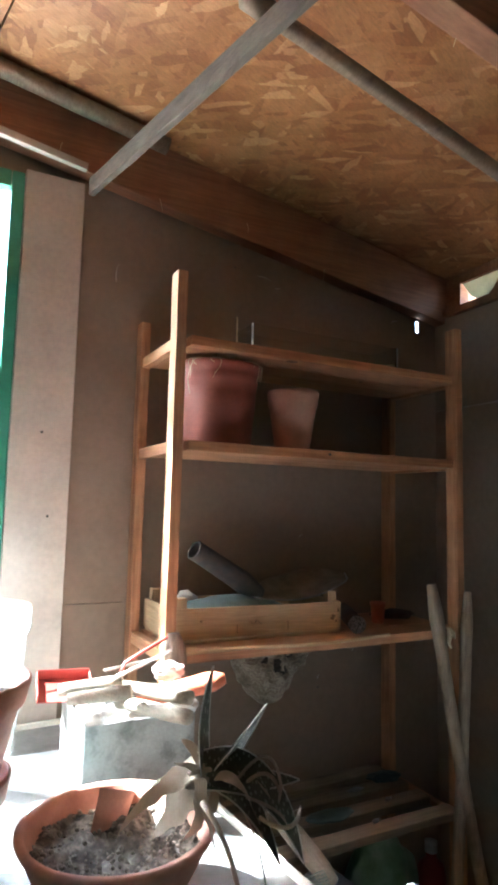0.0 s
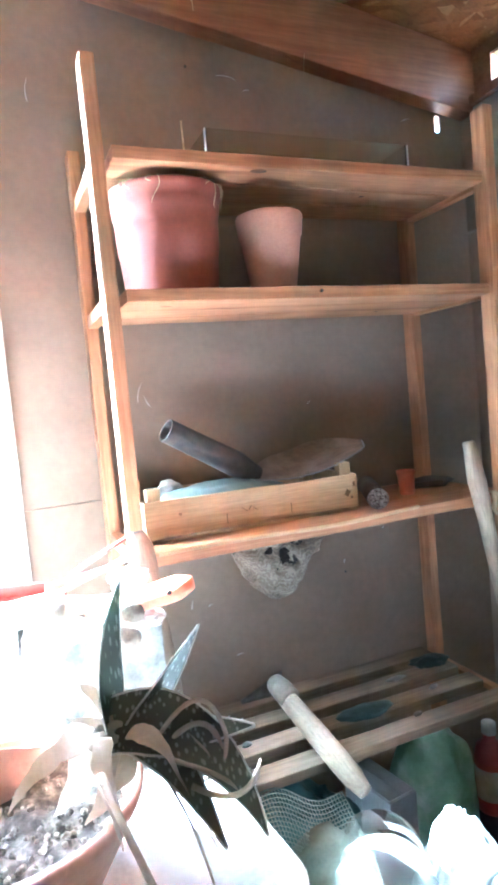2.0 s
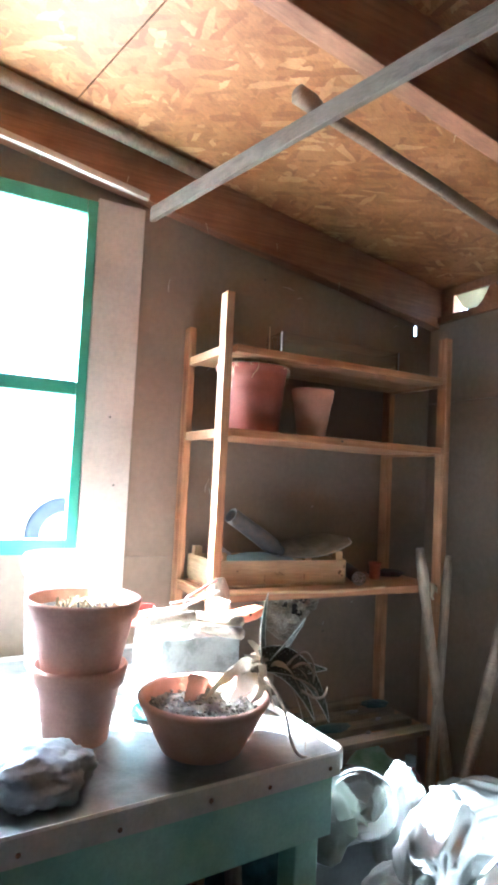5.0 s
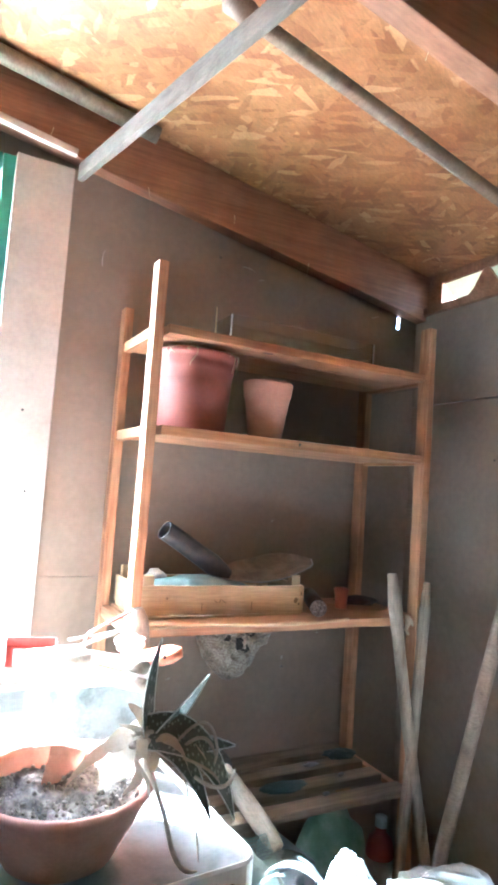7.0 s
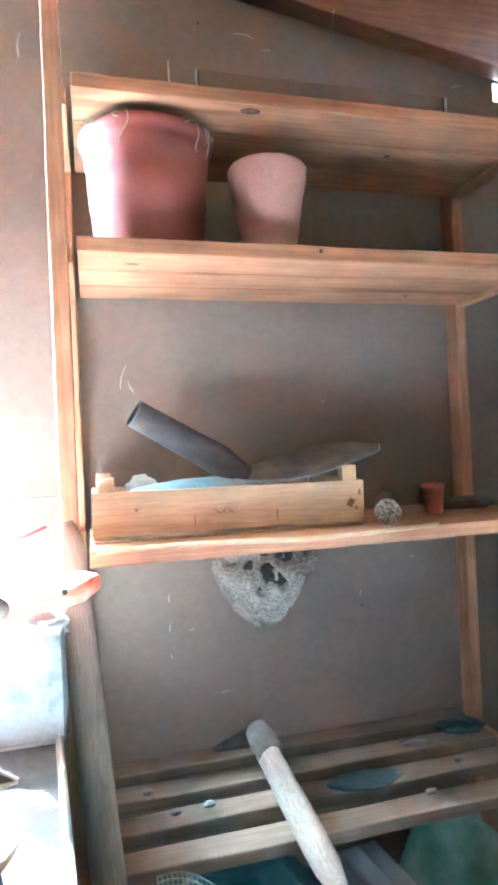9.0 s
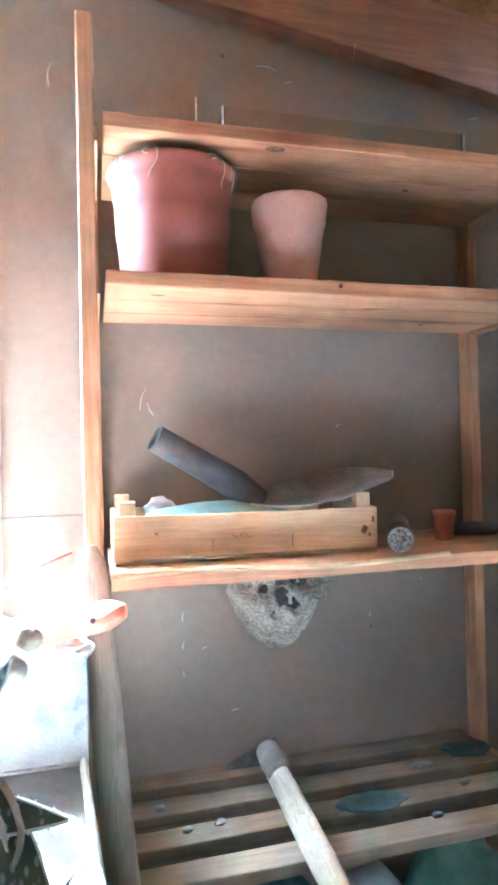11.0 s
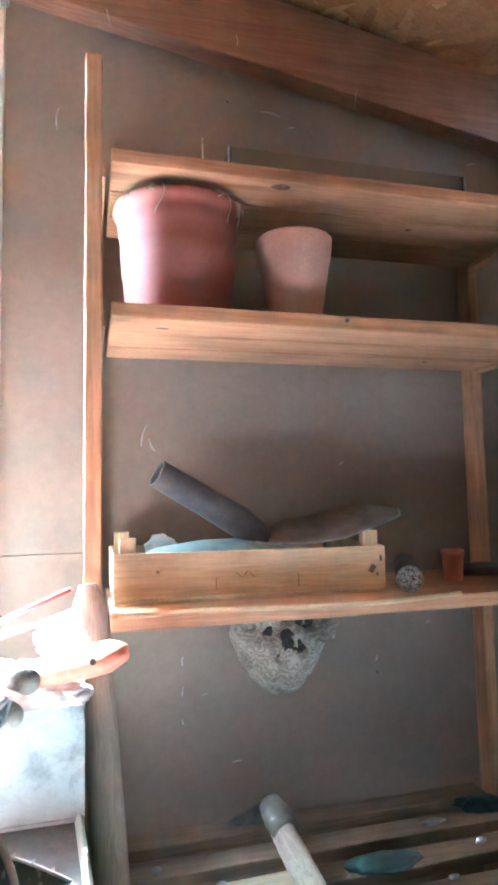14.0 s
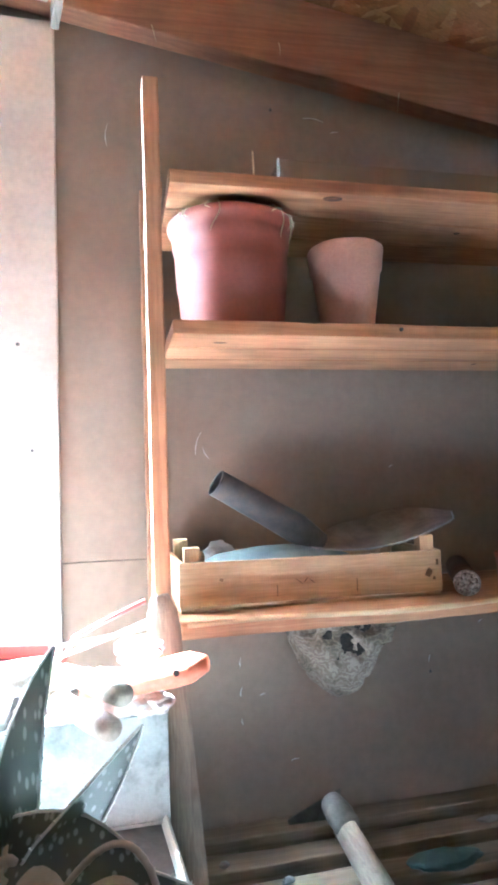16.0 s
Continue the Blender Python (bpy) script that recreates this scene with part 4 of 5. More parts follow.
solo("crumpled_paper", lump((-0.105, -0.066, 0.818), (0.092, 0.094, 0.058), 5, 0.22, 2.3, 11, floor=0.7305, sharp=0.05), PAPER, (-0.105, -0.066, 0.7305), "crumpled white paper filling the tin box", "paper", smooth=True)
ORANGE = mottled("orange_painted_handle", [(0.62, 0.12, 0.05), (0.74, 0.17, 0.08), (0.78, 0.25, 0.14)], 16, 150, 0.45)
grip = thing("orange_handle", (-0.02, -0.16, 0.88), "orange-red painted tool handle sticking out of the tin box", "tool handle")
a, b = Vector((-0.100, -0.130, 0.876)), Vector((0.045, -0.207, 0.920))
part("grip", tube([a.lerp(b, k / 8) for k in range(9)], [0.016, 0.017, 0.0175, 0.018, 0.0185, 0.019, 0.020, 0.019, 0.010], 18, flat=0.8), ORANGE, grip, smooth=True)
# No hole is cut; a near-black disc paints its shade.
part("hole", tube([(0.008, -0.2075, 0.912), (0.009, -0.205, 0.912)], 0.004, 12), HOLE_SHADE, grip, "dark disc painted for the shade in the hanging hole")
part("shank", tube([a, a + Vector((-0.05, 0.04, -0.015))], [0.008, 0.006], 10), STEEL, grip, smooth=True)
for k, (p, q) in enumerate((((-0.054, -0.275, 0.915), (-0.125, -0.110, 0.898)), ((-0.067, -0.305, 0.893), (-0.140, -0.140, 0.880)), ((-0.139, -0.150, 0.918), (-0.240, -0.095, 0.900)), ((-0.137, -0.203, 0.916), (-0.235, -0.150, 0.898)))):
    ob = thing("wooden_trowel", p, "bare wooden trowel grip lying in the tin box", "trowel", "trowels in the tin box")
    part("shaft", tube(line(p, q, 5), [0.0125, 0.0135, 0.013, 0.012, 0.012, 0.011], 16), PALE_WOOD, ob, smooth=True)
for k, (p, q, w) in enumerate((((-0.135, -0.10, 0.915), (-0.012, -0.06, 0.945), 0.012), ((-0.15, -0.06, 0.918), (-0.002, -0.03, 0.930), 0.010))):
    ob = solo("tin_strip", beam(p, q, w, 0.004, 0.001, cuts=6, rough=0.002, seed=k), PAPER, p, "pale flat strip lying over the tin box", "strip", "strips on the tin box")
bm = tube([(-0.13, -0.09, 0.905), (-0.115, -0.085, 0.935), (-0.08, -0.075, 0.950), (-0.02, -0.06, 0.972)], 0.0035, 8)
solo("red_wire", bm, RED_PL, (-0.13, -0.09, 0.905), "red plastic-coated wire sticking out of the tin box", "wire", smooth=True)
pan = thing("red_dustpan", (-0.215, 0.05, 0.86), "faded red metal dustpan lying over the back of the tin box", "dustpan")
m = pose(-0.206, 0.036, 0.863, 14, 2, -6)
bm = box((-0.052, -0.050, 0.0), (0.052, 0.040, 0.0025), 0.001, 1, m=m)
part("floor_sheet", bm, RED_PL, pan)
for a, b in (((-0.052, 0.0405, 0.0), (0.052, 0.043, 0.022)), ((-0.0545, -0.050, 0.0), (-0.0522, 0.043, 0.018)), ((0.0522, -0.050, 0.0), (0.0545, 0.043, 0.018))):
    part("side_sheet", box(a, b, 0.0008, 1, m=m), RED_PL, pan)
for k, (x, y, z, s) in enumerate(((-0.020, -0.165, 0.868, 0.026), (-0.030, -0.100, 0.915, 0.032))):
    solo("torn_card", lump((x, y, z), (s, s * 0.8, s * 0.55), 3, 0.35, 2.4, 20 + k, sharp=0.08), PAPER, (x, y, z - s * 0.5), "torn white card in the tin box", "card", "torn card in the tin box")

# ---- bucket, bag and packet on the table ----
MILKY = mottled("milky_clear_plastic", [(0.66, 0.68, 0.66), (0.74, 0.76, 0.74), (0.80, 0.82, 0.80)], 6, 80, 0.4)
mn, ml = MILKY.node_tree.nodes, MILKY.node_tree.links
thin, blend = mn.new("ShaderNodeBsdfTransparent"), mn.new("ShaderNodeMixShader")
blend.inputs[0].default_value = 0.72
ml.new(mn["Principled BSDF"].outputs[0], blend.inputs[1])
ml.new(thin.outputs[0], blend.inputs[2])
ml.new(blend.outputs[0], mn["Material Output"].inputs["Surface"])
bucket = thing("bucket", (-0.378, 0.130, TZ), "milky half-clear plastic bucket by the window", "bucket")
part("body", lathe([(0, 0), (0.088, 0), (0.092, 0.004), (0.106, 0.262), (0.112, 0.265), (0.113, 0.290), (0.110, 0.298), (0.105, 0.296), (0.102, 0.262), (0.088, 0.006), (0, 0.006)], (-0.378, 0.130, TZ + 0.0006), 48), MILKY, bucket, smooth=True)
bm = tube([(-0.378 + 0.113 * math.cos(t), 0.130 - 0.06 * math.sin(t), TZ + 0.262 - 0.05 * math.sin(t)) for t in [math.pi * k / 16 for k in range(17)]], 0.0022, 8)
part("bail", bm, STEEL, bucket, "thin wire bail", smooth=True)
GREY_BAG = mottled("grey_plastic_bag", [(0.14, 0.145, 0.15), (0.22, 0.225, 0.23), (0.32, 0.325, 0.33)], 9, 100, 0.5)
solo("plastic_bag", lump((-0.545, -0.515, 0.755), (0.085, 0.075, 0.045), 5, 0.2, 1.8, 41, floor=TZ + 0.0006, sharp=0.06), GREY_BAG, (-0.545, -0.515, TZ), "crumpled grey plastic bag on the table", "bag", smooth=True)
BLUE_PK = mottled("teal_white_packet", [(0.03, 0.20, 0.24), (0.08, 0.34, 0.38), (0.62, 0.66, 0.66)], 34, 100, 0.45)
solo("seed_packet", lump((-0.270, -0.272, 0.752), (0.052, 0.042, 0.032), 4, 0.2, 2.2, 51, floor=TZ + 0.0006, sharp=0.05), BLUE_PK, (-0.27, -0.272, TZ), "crumpled teal and white packet behind the bowl", "packet", smooth=True)

# ---- aloe ----
def aloe_skin():
    m, n, l, b = material("speckled_aloe_leaf", 0.5)
    v = coords(n, l, (1, 1, 1))
    vo = n.new("ShaderNodeTexVoronoi")
    vo.inputs["Scale"].default_value = 190
    vo.inputs["Randomness"].default_value = 0.9
    sq = n.new("ShaderNodeMapping")
    sq.inputs["Scale"].default_value = (1.0, 1.0, 0.34)
    l.new(v, sq.inputs["Vector"])
    l.new(sq.outputs["Vector"], vo.inputs["Vector"])
    spot = ramp(n, [(0.24, (1.0, 1.0, 1.0)), (0.36, (0.0, 0.0, 0.0))])
    l.new(vo.outputs["Distance"], spot.inputs["Fac"])
    tone = ramp(n, [(0.3, (0.070, 0.076, 0.062)), (0.7, (0.115, 0.122, 0.100))])
    l.new(noise_node(n, l, v, 18, 4, 0.6), tone.inputs["Fac"])
    l.new(mix(n, l, spot.outputs["Color"], tone.outputs["Color"], (0.40, 0.40, 0.35)), b.inputs["Base Color"])
    return m


ALOE = let_through(aloe_skin(), (0.16, 0.17, 0.12), 0.25)
EDGE = mottled("pale_leaf_edge", [(0.48, 0.46, 0.38), (0.62, 0.60, 0.52), (0.70, 0.68, 0.60)], 30, 200, 0.6)
DRY = mottled("dead_leaf", [(0.32, 0.25, 0.18), (0.47, 0.39, 0.30), (0.60, 0.53, 0.43)], 26, 220, 0.8, 0, 0.4)
let_through(DRY, (0.56, 0.47, 0.36), 0.3)


def bezier(a, b, c, n):
    a, b, c = Vector(a), Vector(b), Vector(c)
    return [a * (1 - u) ** 2 + b * 2 * u * (1 - u) + c * u * u for u in [k / n for k in range(n + 1)]]


def leaf(parent, a, b, c, width, facing, thick=0.35, teeth=True, mat=None, curl=0.0, name="leaf", label="", crumple=0.0):
    """A fleshy tapered leaf along a curve, its hollow side towards facing, with a pale toothed edge."""
    n, m = 18, 8
    pts = bezier(a, b, c, n)
    bm, rows = bmesh.new(), []
    sides = ([], [])
    face = Vector(facing).normalized()
    for i, p in enumerate(pts):
        u = i / n
        d = (pts[min(i + 1, n)] - pts[max(i - 1, 0)]).normalized()
        x = d.cross(face).normalized()
        z = x.cross(d)
        w = width * (1 - u ** 2.2) * (0.75 + 0.25 * min(1, u * 4)) + 0.0006
        if crumple:
            w *= 1 + 0.45 * noise.noise(p * 70)
            p = p + noise.noise_vector(p * 45) * crumple
        x = (x * math.cos(curl * u) + z * math.sin(curl * u)).normalized()
        z = x.cross(d)
        row = [bm.verts.new(p + x * w * math.cos(q) + z * (w * (thick + 25 * crumple * noise.noise(p * 90 + Vector((math.cos(q) * 2, 0, 0)))) * (-0.9 if math.sin(q) < 0 else -0.12) * abs(math.sin(q)))) for q in [math.tau * k / (2 * m) for k in range(2 * m)]]
        rows.append(row)
        sides[0].append(p + x * w)
        sides[1].append(p - x * w)
    for r0, r1 in zip(rows, rows[1:]):
        for k in range(2 * m):
            bm.faces.new((r0[k], r0[(k + 1) % (2 * m)], r1[(k + 1) % (2 * m)], r1[k]))
    bm.faces.new(rows[-1])
    bm.faces.new(rows[0][::-1])
    ob = part(name, bm, mat or ALOE, parent, label, smooth=True)
    if teeth:
        t = bmesh.new()
        for s, other in (sides, sides[::-1]):
            tube(s, 0.0011, 5, bm=t)
            for i in range(2, n - 1, 2):
                out = (s[i] - other[i]).normalized()
                tube([s[i], s[i] + out * 0.0026 + (pts[i] - pts[i - 1]).normalized() * 0.001], [0.0014, 0.0002], 5, bm=t)
        part("edge", t, EDGE, ob, "pale toothed leaf edge")
    return ob


aloe = thing("aloe", (-0.13, -0.49, TZ + 0.08), "half-dead speckled aloe leaning over the bowl's rim", "plant")
K = Vector((-0.126, -0.512, 0.892))
TO_RIGHT = (0.75, -0.68, 0.2)
leaf(aloe, K, (-0.130, -0.498, 0.96), (-0.103, -0.477, 1.020), 0.0200, TO_RIGHT, 0.3)
leaf(aloe, K + Vector((0.018, 0.002, -0.004)), (-0.085, -0.520, 0.912), (-0.043, -0.527, 0.976), 0.0250, TO_RIGHT, 0.3)
leaf(aloe, K + Vector((0.02, -0.01, -0.012)), (-0.060, -0.545, 0.888), (-0.006, -0.555, 0.880), 0.016, (0, -0.8, 0.6), 0.3)
leaf(aloe, K + Vector((-0.01, -0.005, 0.006)), (-0.050, -0.555, 0.925), (-0.010, -0.575, 0.785), 0.030, (0.1, -0.8, 0.6), 0.35)
leaf(aloe, K + Vector((0.005, -0.008, 0)), (-0.085, -0.560, 0.895), (-0.055, -0.590, 0.800), 0.018, (0.1, -0.9, 0.4), 0.3)
for k, (a, b, c, w, f, curl) in enumerate((
        ((-0.128, -0.515, 0.902), (-0.180, -0.490, 0.890), (-0.229, -0.465, 0.814), 0.013, (0.1, -0.4, 0.9), 1.4),
        ((-0.126, -0.505, 0.904), (-0.165, -0.480, 0.905), (-0.205, -0.452, 0.830), 0.010, (0.1, -0.6, 0.8), -1.2),
        ((-0.130, -0.520, 0.896), (-0.160, -0.508, 0.862), (-0.190, -0.490, 0.813), 0.030, (0.2, -0.5, 0.85), -0.5),
        ((-0.120, -0.520, 0.890), (-0.135, -0.545, 0.860), (-0.165, -0.535, 0.825), 0.020, (0.0, -0.8, 0.6), 0.9),
        ((-0.118, -0.525, 0.895), (-0.095, -0.555, 0.905), (-0.080, -0.580, 0.850), 0.012, (0.1, -0.8, 0.6), 1.2),
        ((-0.112, -0.520, 0.898), (-0.080, -0.540, 0.908), (-0.050, -0.560, 0.858), 0.007, (0.1, -0.8, 0.6), -1.0),
        ((-0.140, -0.525, 0.895), (-0.150, -0.555, 0.888), (-0.140, -0.585, 0.825), 0.009, (-0.2, -0.9, 0.3), 1.0),
        ((-0.120, -0.510, 0.898), (-0.140, -0.500, 0.925), (-0.152, -0.490, 0.930), 0.008, (0, -1, 0.3), 0.4),
        ((-0.124, -0.512, 0.898), (-0.150, -0.515, 0.905), (-0.168, -0.505, 0.912), 0.006, (0, -1, 0), 0.3),
        ((-0.100, -0.530, 0.885), (-0.070, -0.565, 0.870), (-0.062, -0.580, 0.790), 0.009, (0.2, -1, 0.2), 1.0))):
    leaf(aloe, a, b, c, w, f, 0.15, False, DRY, curl=curl, name="dead_leaf", label="dry straw-coloured dead leaf", crumple=0.004)
strand = bezier((-0.150, -0.560, 0.880), (-0.140, -0.615, 0.860), (-0.122, -0.605, 0.800), 8) + bezier((-0.122, -0.605, 0.800), (-0.105, -0.600, 0.740), (-0.070, -0.590, 0.7365), 8)[1:]
part("tendril", tube(strand, [0.0045, 0.004] + [0.0032] * 13 + [0.0022, 0.001], 7), DRY, aloe, "curled dry leaf tip", smooth=True)
for pts, r in ((bezier((-0.095, -0.540, 0.887), (-0.050, -0.555, 0.950), (-0.035, -0.555, 0.880), 12) + bezier((-0.035, -0.555, 0.880), (-0.034, -0.556, 0.850), (-0.062, -0.560, 0.846), 8)[1:], 0.0022),
               (bezier((-0.09, -0.545, 0.880), (-0.05, -0.550, 0.915), (-0.042, -0.565, 0.873), 10), 0.0026),
               (bezier((-0.075, -0.570, 0.852), (-0.03, -0.590, 0.820), (-0.004, -0.556, 0.847), 12), 0.0028),
               (bezier((-0.095, -0.565, 0.86), (-0.075, -0.585, 0.82), (-0.062, -0.575, 0.738), 10), 0.0013),
               (bezier((-0.09, -0.56, 0.875), (-0.05, -0.585, 0.865), (-0.034, -0.570, 0.835), 8), 0.002)):
    part("tendril", tube(pts, [r] * (len(pts) - 2) + [r * 0.7, r * 0.3], 7), DRY, aloe, "curled dry leaf tip", smooth=True)
part("crown", lump(K + Vector((0, 0.004, -0.008)), (0.024, 0.020, 0.020), 4, 0.3, 2.6, 61), DRY, aloe, "matted dry crown", smooth=True)
bm = lathe([(0.030, 0.0), (0.034, 0.0), (0.042, 0.055), (0.038, 0.055)], (0, 0, 0), 40)
bmesh.ops.delete(bm, geom=[v for v in bm.verts if v.co.y > -0.012 or v.co.x < -0.02], context="VERTS")
bm.transform(pose(-0.252, -0.378, 0.785, -14, 22, 25) @ Matrix.Diagonal((1.7, 1.4, 0.95, 1)))
solo("pot_shard", bm, TERRACOTTA, (-0.262, -0.4, 0.8), "broken terracotta shard stuck in the soil", "shard", smooth=True)

# ---- tub and sacks beside the table ----
TUB = mottled("pale_grey_plastic_tub", [(0.28, 0.31, 0.33), (0.36, 0.39, 0.41), (0.41, 0.43, 0.45)], 5, 80, 0.5)
tub = thing("plastic_tub", (0.47, -0.56, 0), "pale grey plastic tub full of white sacks", "tub")
bm = bmesh.new()
rows = []
for inset, z in ((0.04, 0.001), (0.0, 0.33), (-0.012, 0.332), (-0.012, 0.345), (0.004, 0.345), (0.044, 0.02)):
    rows.append([bm.verts.new((x, y, z)) for x, y in rounded(0.09 + inset, -0.88 + inset, 0.86 - inset, -0.30 - inset, 0.06)])
for r0, r1 in zip(rows, rows[1:]):
    for k in range(len(r0)):
        bm.faces.new((r0[k], r0[(k + 1) % len(r0)], r1[(k + 1) % len(r1)], r1[k]))
bm.faces.new(rows[0][::-1])
bm.faces.new(rows[-1])
part("body", bm, TUB, tub, smooth=False)
SACK = mottled("white_woven_sack", [(0.27, 0.28, 0.275), (0.33, 0.34, 0.33), (0.38, 0.385, 0.37)], 10, 260, 0.6, 0, 0.35)


def sack(a, b, wide, high, seed, label, crease=0.16):
    """A slumped, creased sack along the line from a to b."""
    a, b = Vector(a), Vector(b)
    x = (b - a).normalized()
    y = Vector((0, 0, 1)).cross(x).normalized()
    z = x.cross(y)
    half = (b - a).length / 2
    bm = bmesh.new()
    bmesh.ops.create_icosphere(bm, subdivisions=6, radius=1.0)
    for v in bm.verts:
        d = v.co.copy()
        p = Vector((d.x * 0.7, d.y * 1.6, d.z * 1.6)) + Vector((seed * 9.7, seed * 2.3, seed))
        q = p + noise.noise_vector(p * 0.9) * 0.6
        f = 0.88 + crease * (0.5 - 1.7 * abs(noise.noise(q))) + crease * 0.45 * (0.5 - 1.7 * abs(noise.noise(q * 2.3))) + 0.10 * noise.noise(p * 0.8)
        f += 0.010 * (0.5 - 2 * abs(noise.noise(q * 6.1)))
        d = Vector((math.copysign(abs(d.x) ** 0.8, d.x), d.y, d.z)) * f
        v.co = (a + b) / 2 + x * d.x * half + y * d.y * wide + z * d.z * high
        v.co.z = max(v.co.z, 0.0225)
    solo("white_sack", bm, SACK, ((a.x + b.x) / 2, (a.y + b.y) / 2, 0.0225), label, "sack", "white sacks in the tub", smooth=True)


sack((0.50, -0.44, 0.46), (0.22, -0.58, 0.40), 0.085, 0.11, 1, "rolled white woven plastic sack lying across the tub")
sack((0.350, -0.385, 0.575), (0.325, -0.450, 0.26), 0.075, 0.060, 2, "crumpled white plastic sack standing up behind the bottle", 0.14)
sack((0.78, -0.62, 0.36), (0.22, -0.74, 0.38), 0.115, 0.13, 3, "crumpled white woven plastic sack in the tub")
sack((0.76, -0.42, 0.34), (0.40, -0.40, 0.40), 0.09, 0.13, 4, "crumpled white woven plastic sack in the tub", 0.24)
sack((0.14, -0.50, 0.30), (0.34, -0.56, 0.30), 0.10, 0.14, 5, "crumpled white woven plastic sack in the tub")
NET = mottled("pale_green_netting", [(0.16, 0.19, 0.155), (0.23, 0.26, 0.215), (0.30, 0.33, 0.28)], 10, 200, 0.7)
net = thing("garden_netting", (0.14, -0.30, 0.42), "folded pale green plastic netting between table and sacks", "netting")
bm = bmesh.new()
def net_at(u, v):
    return Vector((0.095 + 0.14 * u, -0.265 - 0.14 * v, 0.605 - 0.10 * v - 0.05 * u + 0.010 * math.sin(7 * u + 3 * v)))
for i in range(27):
    tube([net_at(i / 26, j / 10) for j in range(11)], 0.0010, 4, bm=bm)
    tube([net_at(j / 10, i / 26) + Vector((0, 0, 0.001)) for j in range(11)], 0.0010, 4, bm=bm)
part("mesh", bm, NET, net)
bm = lump((0.165, -0.335, 0.46), (0.075, 0.075, 0.10), 4, 0.15, 1.6, 81)
part("fold", bm, NET, net, "rolled netting", smooth=True)

PET = clear("clear_bottle_plastic", (0.93, 0.97, 0.96), 0.10, 1.08)
PET.node_tree.nodes["Principled BSDF"].inputs["Transmission Weight"].default_value = 0.9
bottle = thing("clear_bottle", (0.168, -0.475, 0.55), "large clear plastic bottle lying on the sacks, base outwards", "bottle")
bm = lathe([(0, 0.012), (0.015, 0.010), (0.03, 0.004), (0.045, 0.0), (0.054, 0.006), (0.057, 0.02), (0.0565, 0.09), (0.055, 0.10), (0.0565, 0.11), (0.056, 0.17), (0.03, 0.235), (0.014, 0.25), (0.014, 0.272), (0.0, 0.273)], (0, 0, 0), 40)
for v in bm.verts:
    r = v.co.xy.length
    if v.co.z < 0.02 and r > 0.01:
        a = math.atan2(v.co.y, v.co.x)
        v.co.z += 0.008 * max(0, math.cos(5 * a)) * min(1, r / 0.03)
bm.transform(look((0.168, -0.492, 0.550), (0.36, -0.13, 0.40)) @ Matrix.Rotation(math.pi, 4, "X") @ Matrix.Scale(1.22, 4))
part("body", bm, PET, bottle, smooth=True)

# ---- eaves, specks on the wall ----
EAVE = mottled("pale_translucent_sheet", [(0.48, 0.46, 0.36), (0.55, 0.53, 0.42), (0.60, 0.58, 0.47)], 12, 120, 0.6)
let_through(EAVE, (0.50, 0.48, 0.37), 0.45)
eaves = thing("eaves_closure", (WALL_X, 0, 1.96), "pale corrugated sheet closing the gap at the eaves", "eaves", kind="structure")
for k in range(12):
    yc = 0.128 - 0.205 * k
    bm = bmesh.new()
    zt = roof(WALL_X) - 0.040
    q = [(yc + 0.090, zt), (yc + 0.050, 1.985), (yc + 0.020, 1.968), (yc - 0.030, 1.968), (yc - 0.052, 1.985), (yc - 0.090, zt)]
    f = [bm.verts.new((WALL_X + 0.02, y, z)) for y, z in q]
    g = [bm.verts.new((WALL_X + 0.024, y, z)) for y, z in q]
    bm.faces.new(f)
    bm.faces.new(g[::-1])
    for j in range(6):
        bm.faces.new((f[j], f[(j + 1) % 6], g[(j + 1) % 6], g[j]))
    part("sheet", bm, EAVE, eaves)
    bm = bmesh.new()
    n0, n1 = yc - 0.090, yc - 0.205 + 0.090
    q = [(yc - 0.091, zt), (yc - 0.053, 1.985), (yc - 0.031, 1.967), (yc - 0.205 + 0.021, 1.967), (yc - 0.205 + 0.051, 1.985), (yc - 0.205 + 0.091, zt)]
    f = [bm.verts.new((WALL_X + 0.01, y, z)) for y, z in q]
    g = [bm.verts.new((WALL_X + 0.05, y, z)) for y, z in q]
    bm.faces.new(f)
    bm.faces.new(g[::-1])
    for j in range(6):
        bm.faces.new((f[j], f[(j + 1) % 6], g[(j + 1) % 6], g[j]))
    part("filler", bm, RAFTER, eaves, "dark filler between the corrugations")
part("filler", box((WALL_X + 0.01, FRONT_Y, 1.9585), (WALL_X + 0.05, WALL_Y - 0.003, 1.9668)), RAFTER, eaves)
part("filler", box((WALL_X + 0.01, 0.220, 1.9675), (WALL_X + 0.05, WALL_Y - 0.003, roof(WALL_X) - 0.003)), RAFTER, eaves)
part("filler", box((WALL_X + 0.01, FRONT_Y, roof(WALL_X) - 0.0395), (WALL_X + 0.05, 0.219, roof(WALL_X) - 0.004)), RAFTER, eaves)

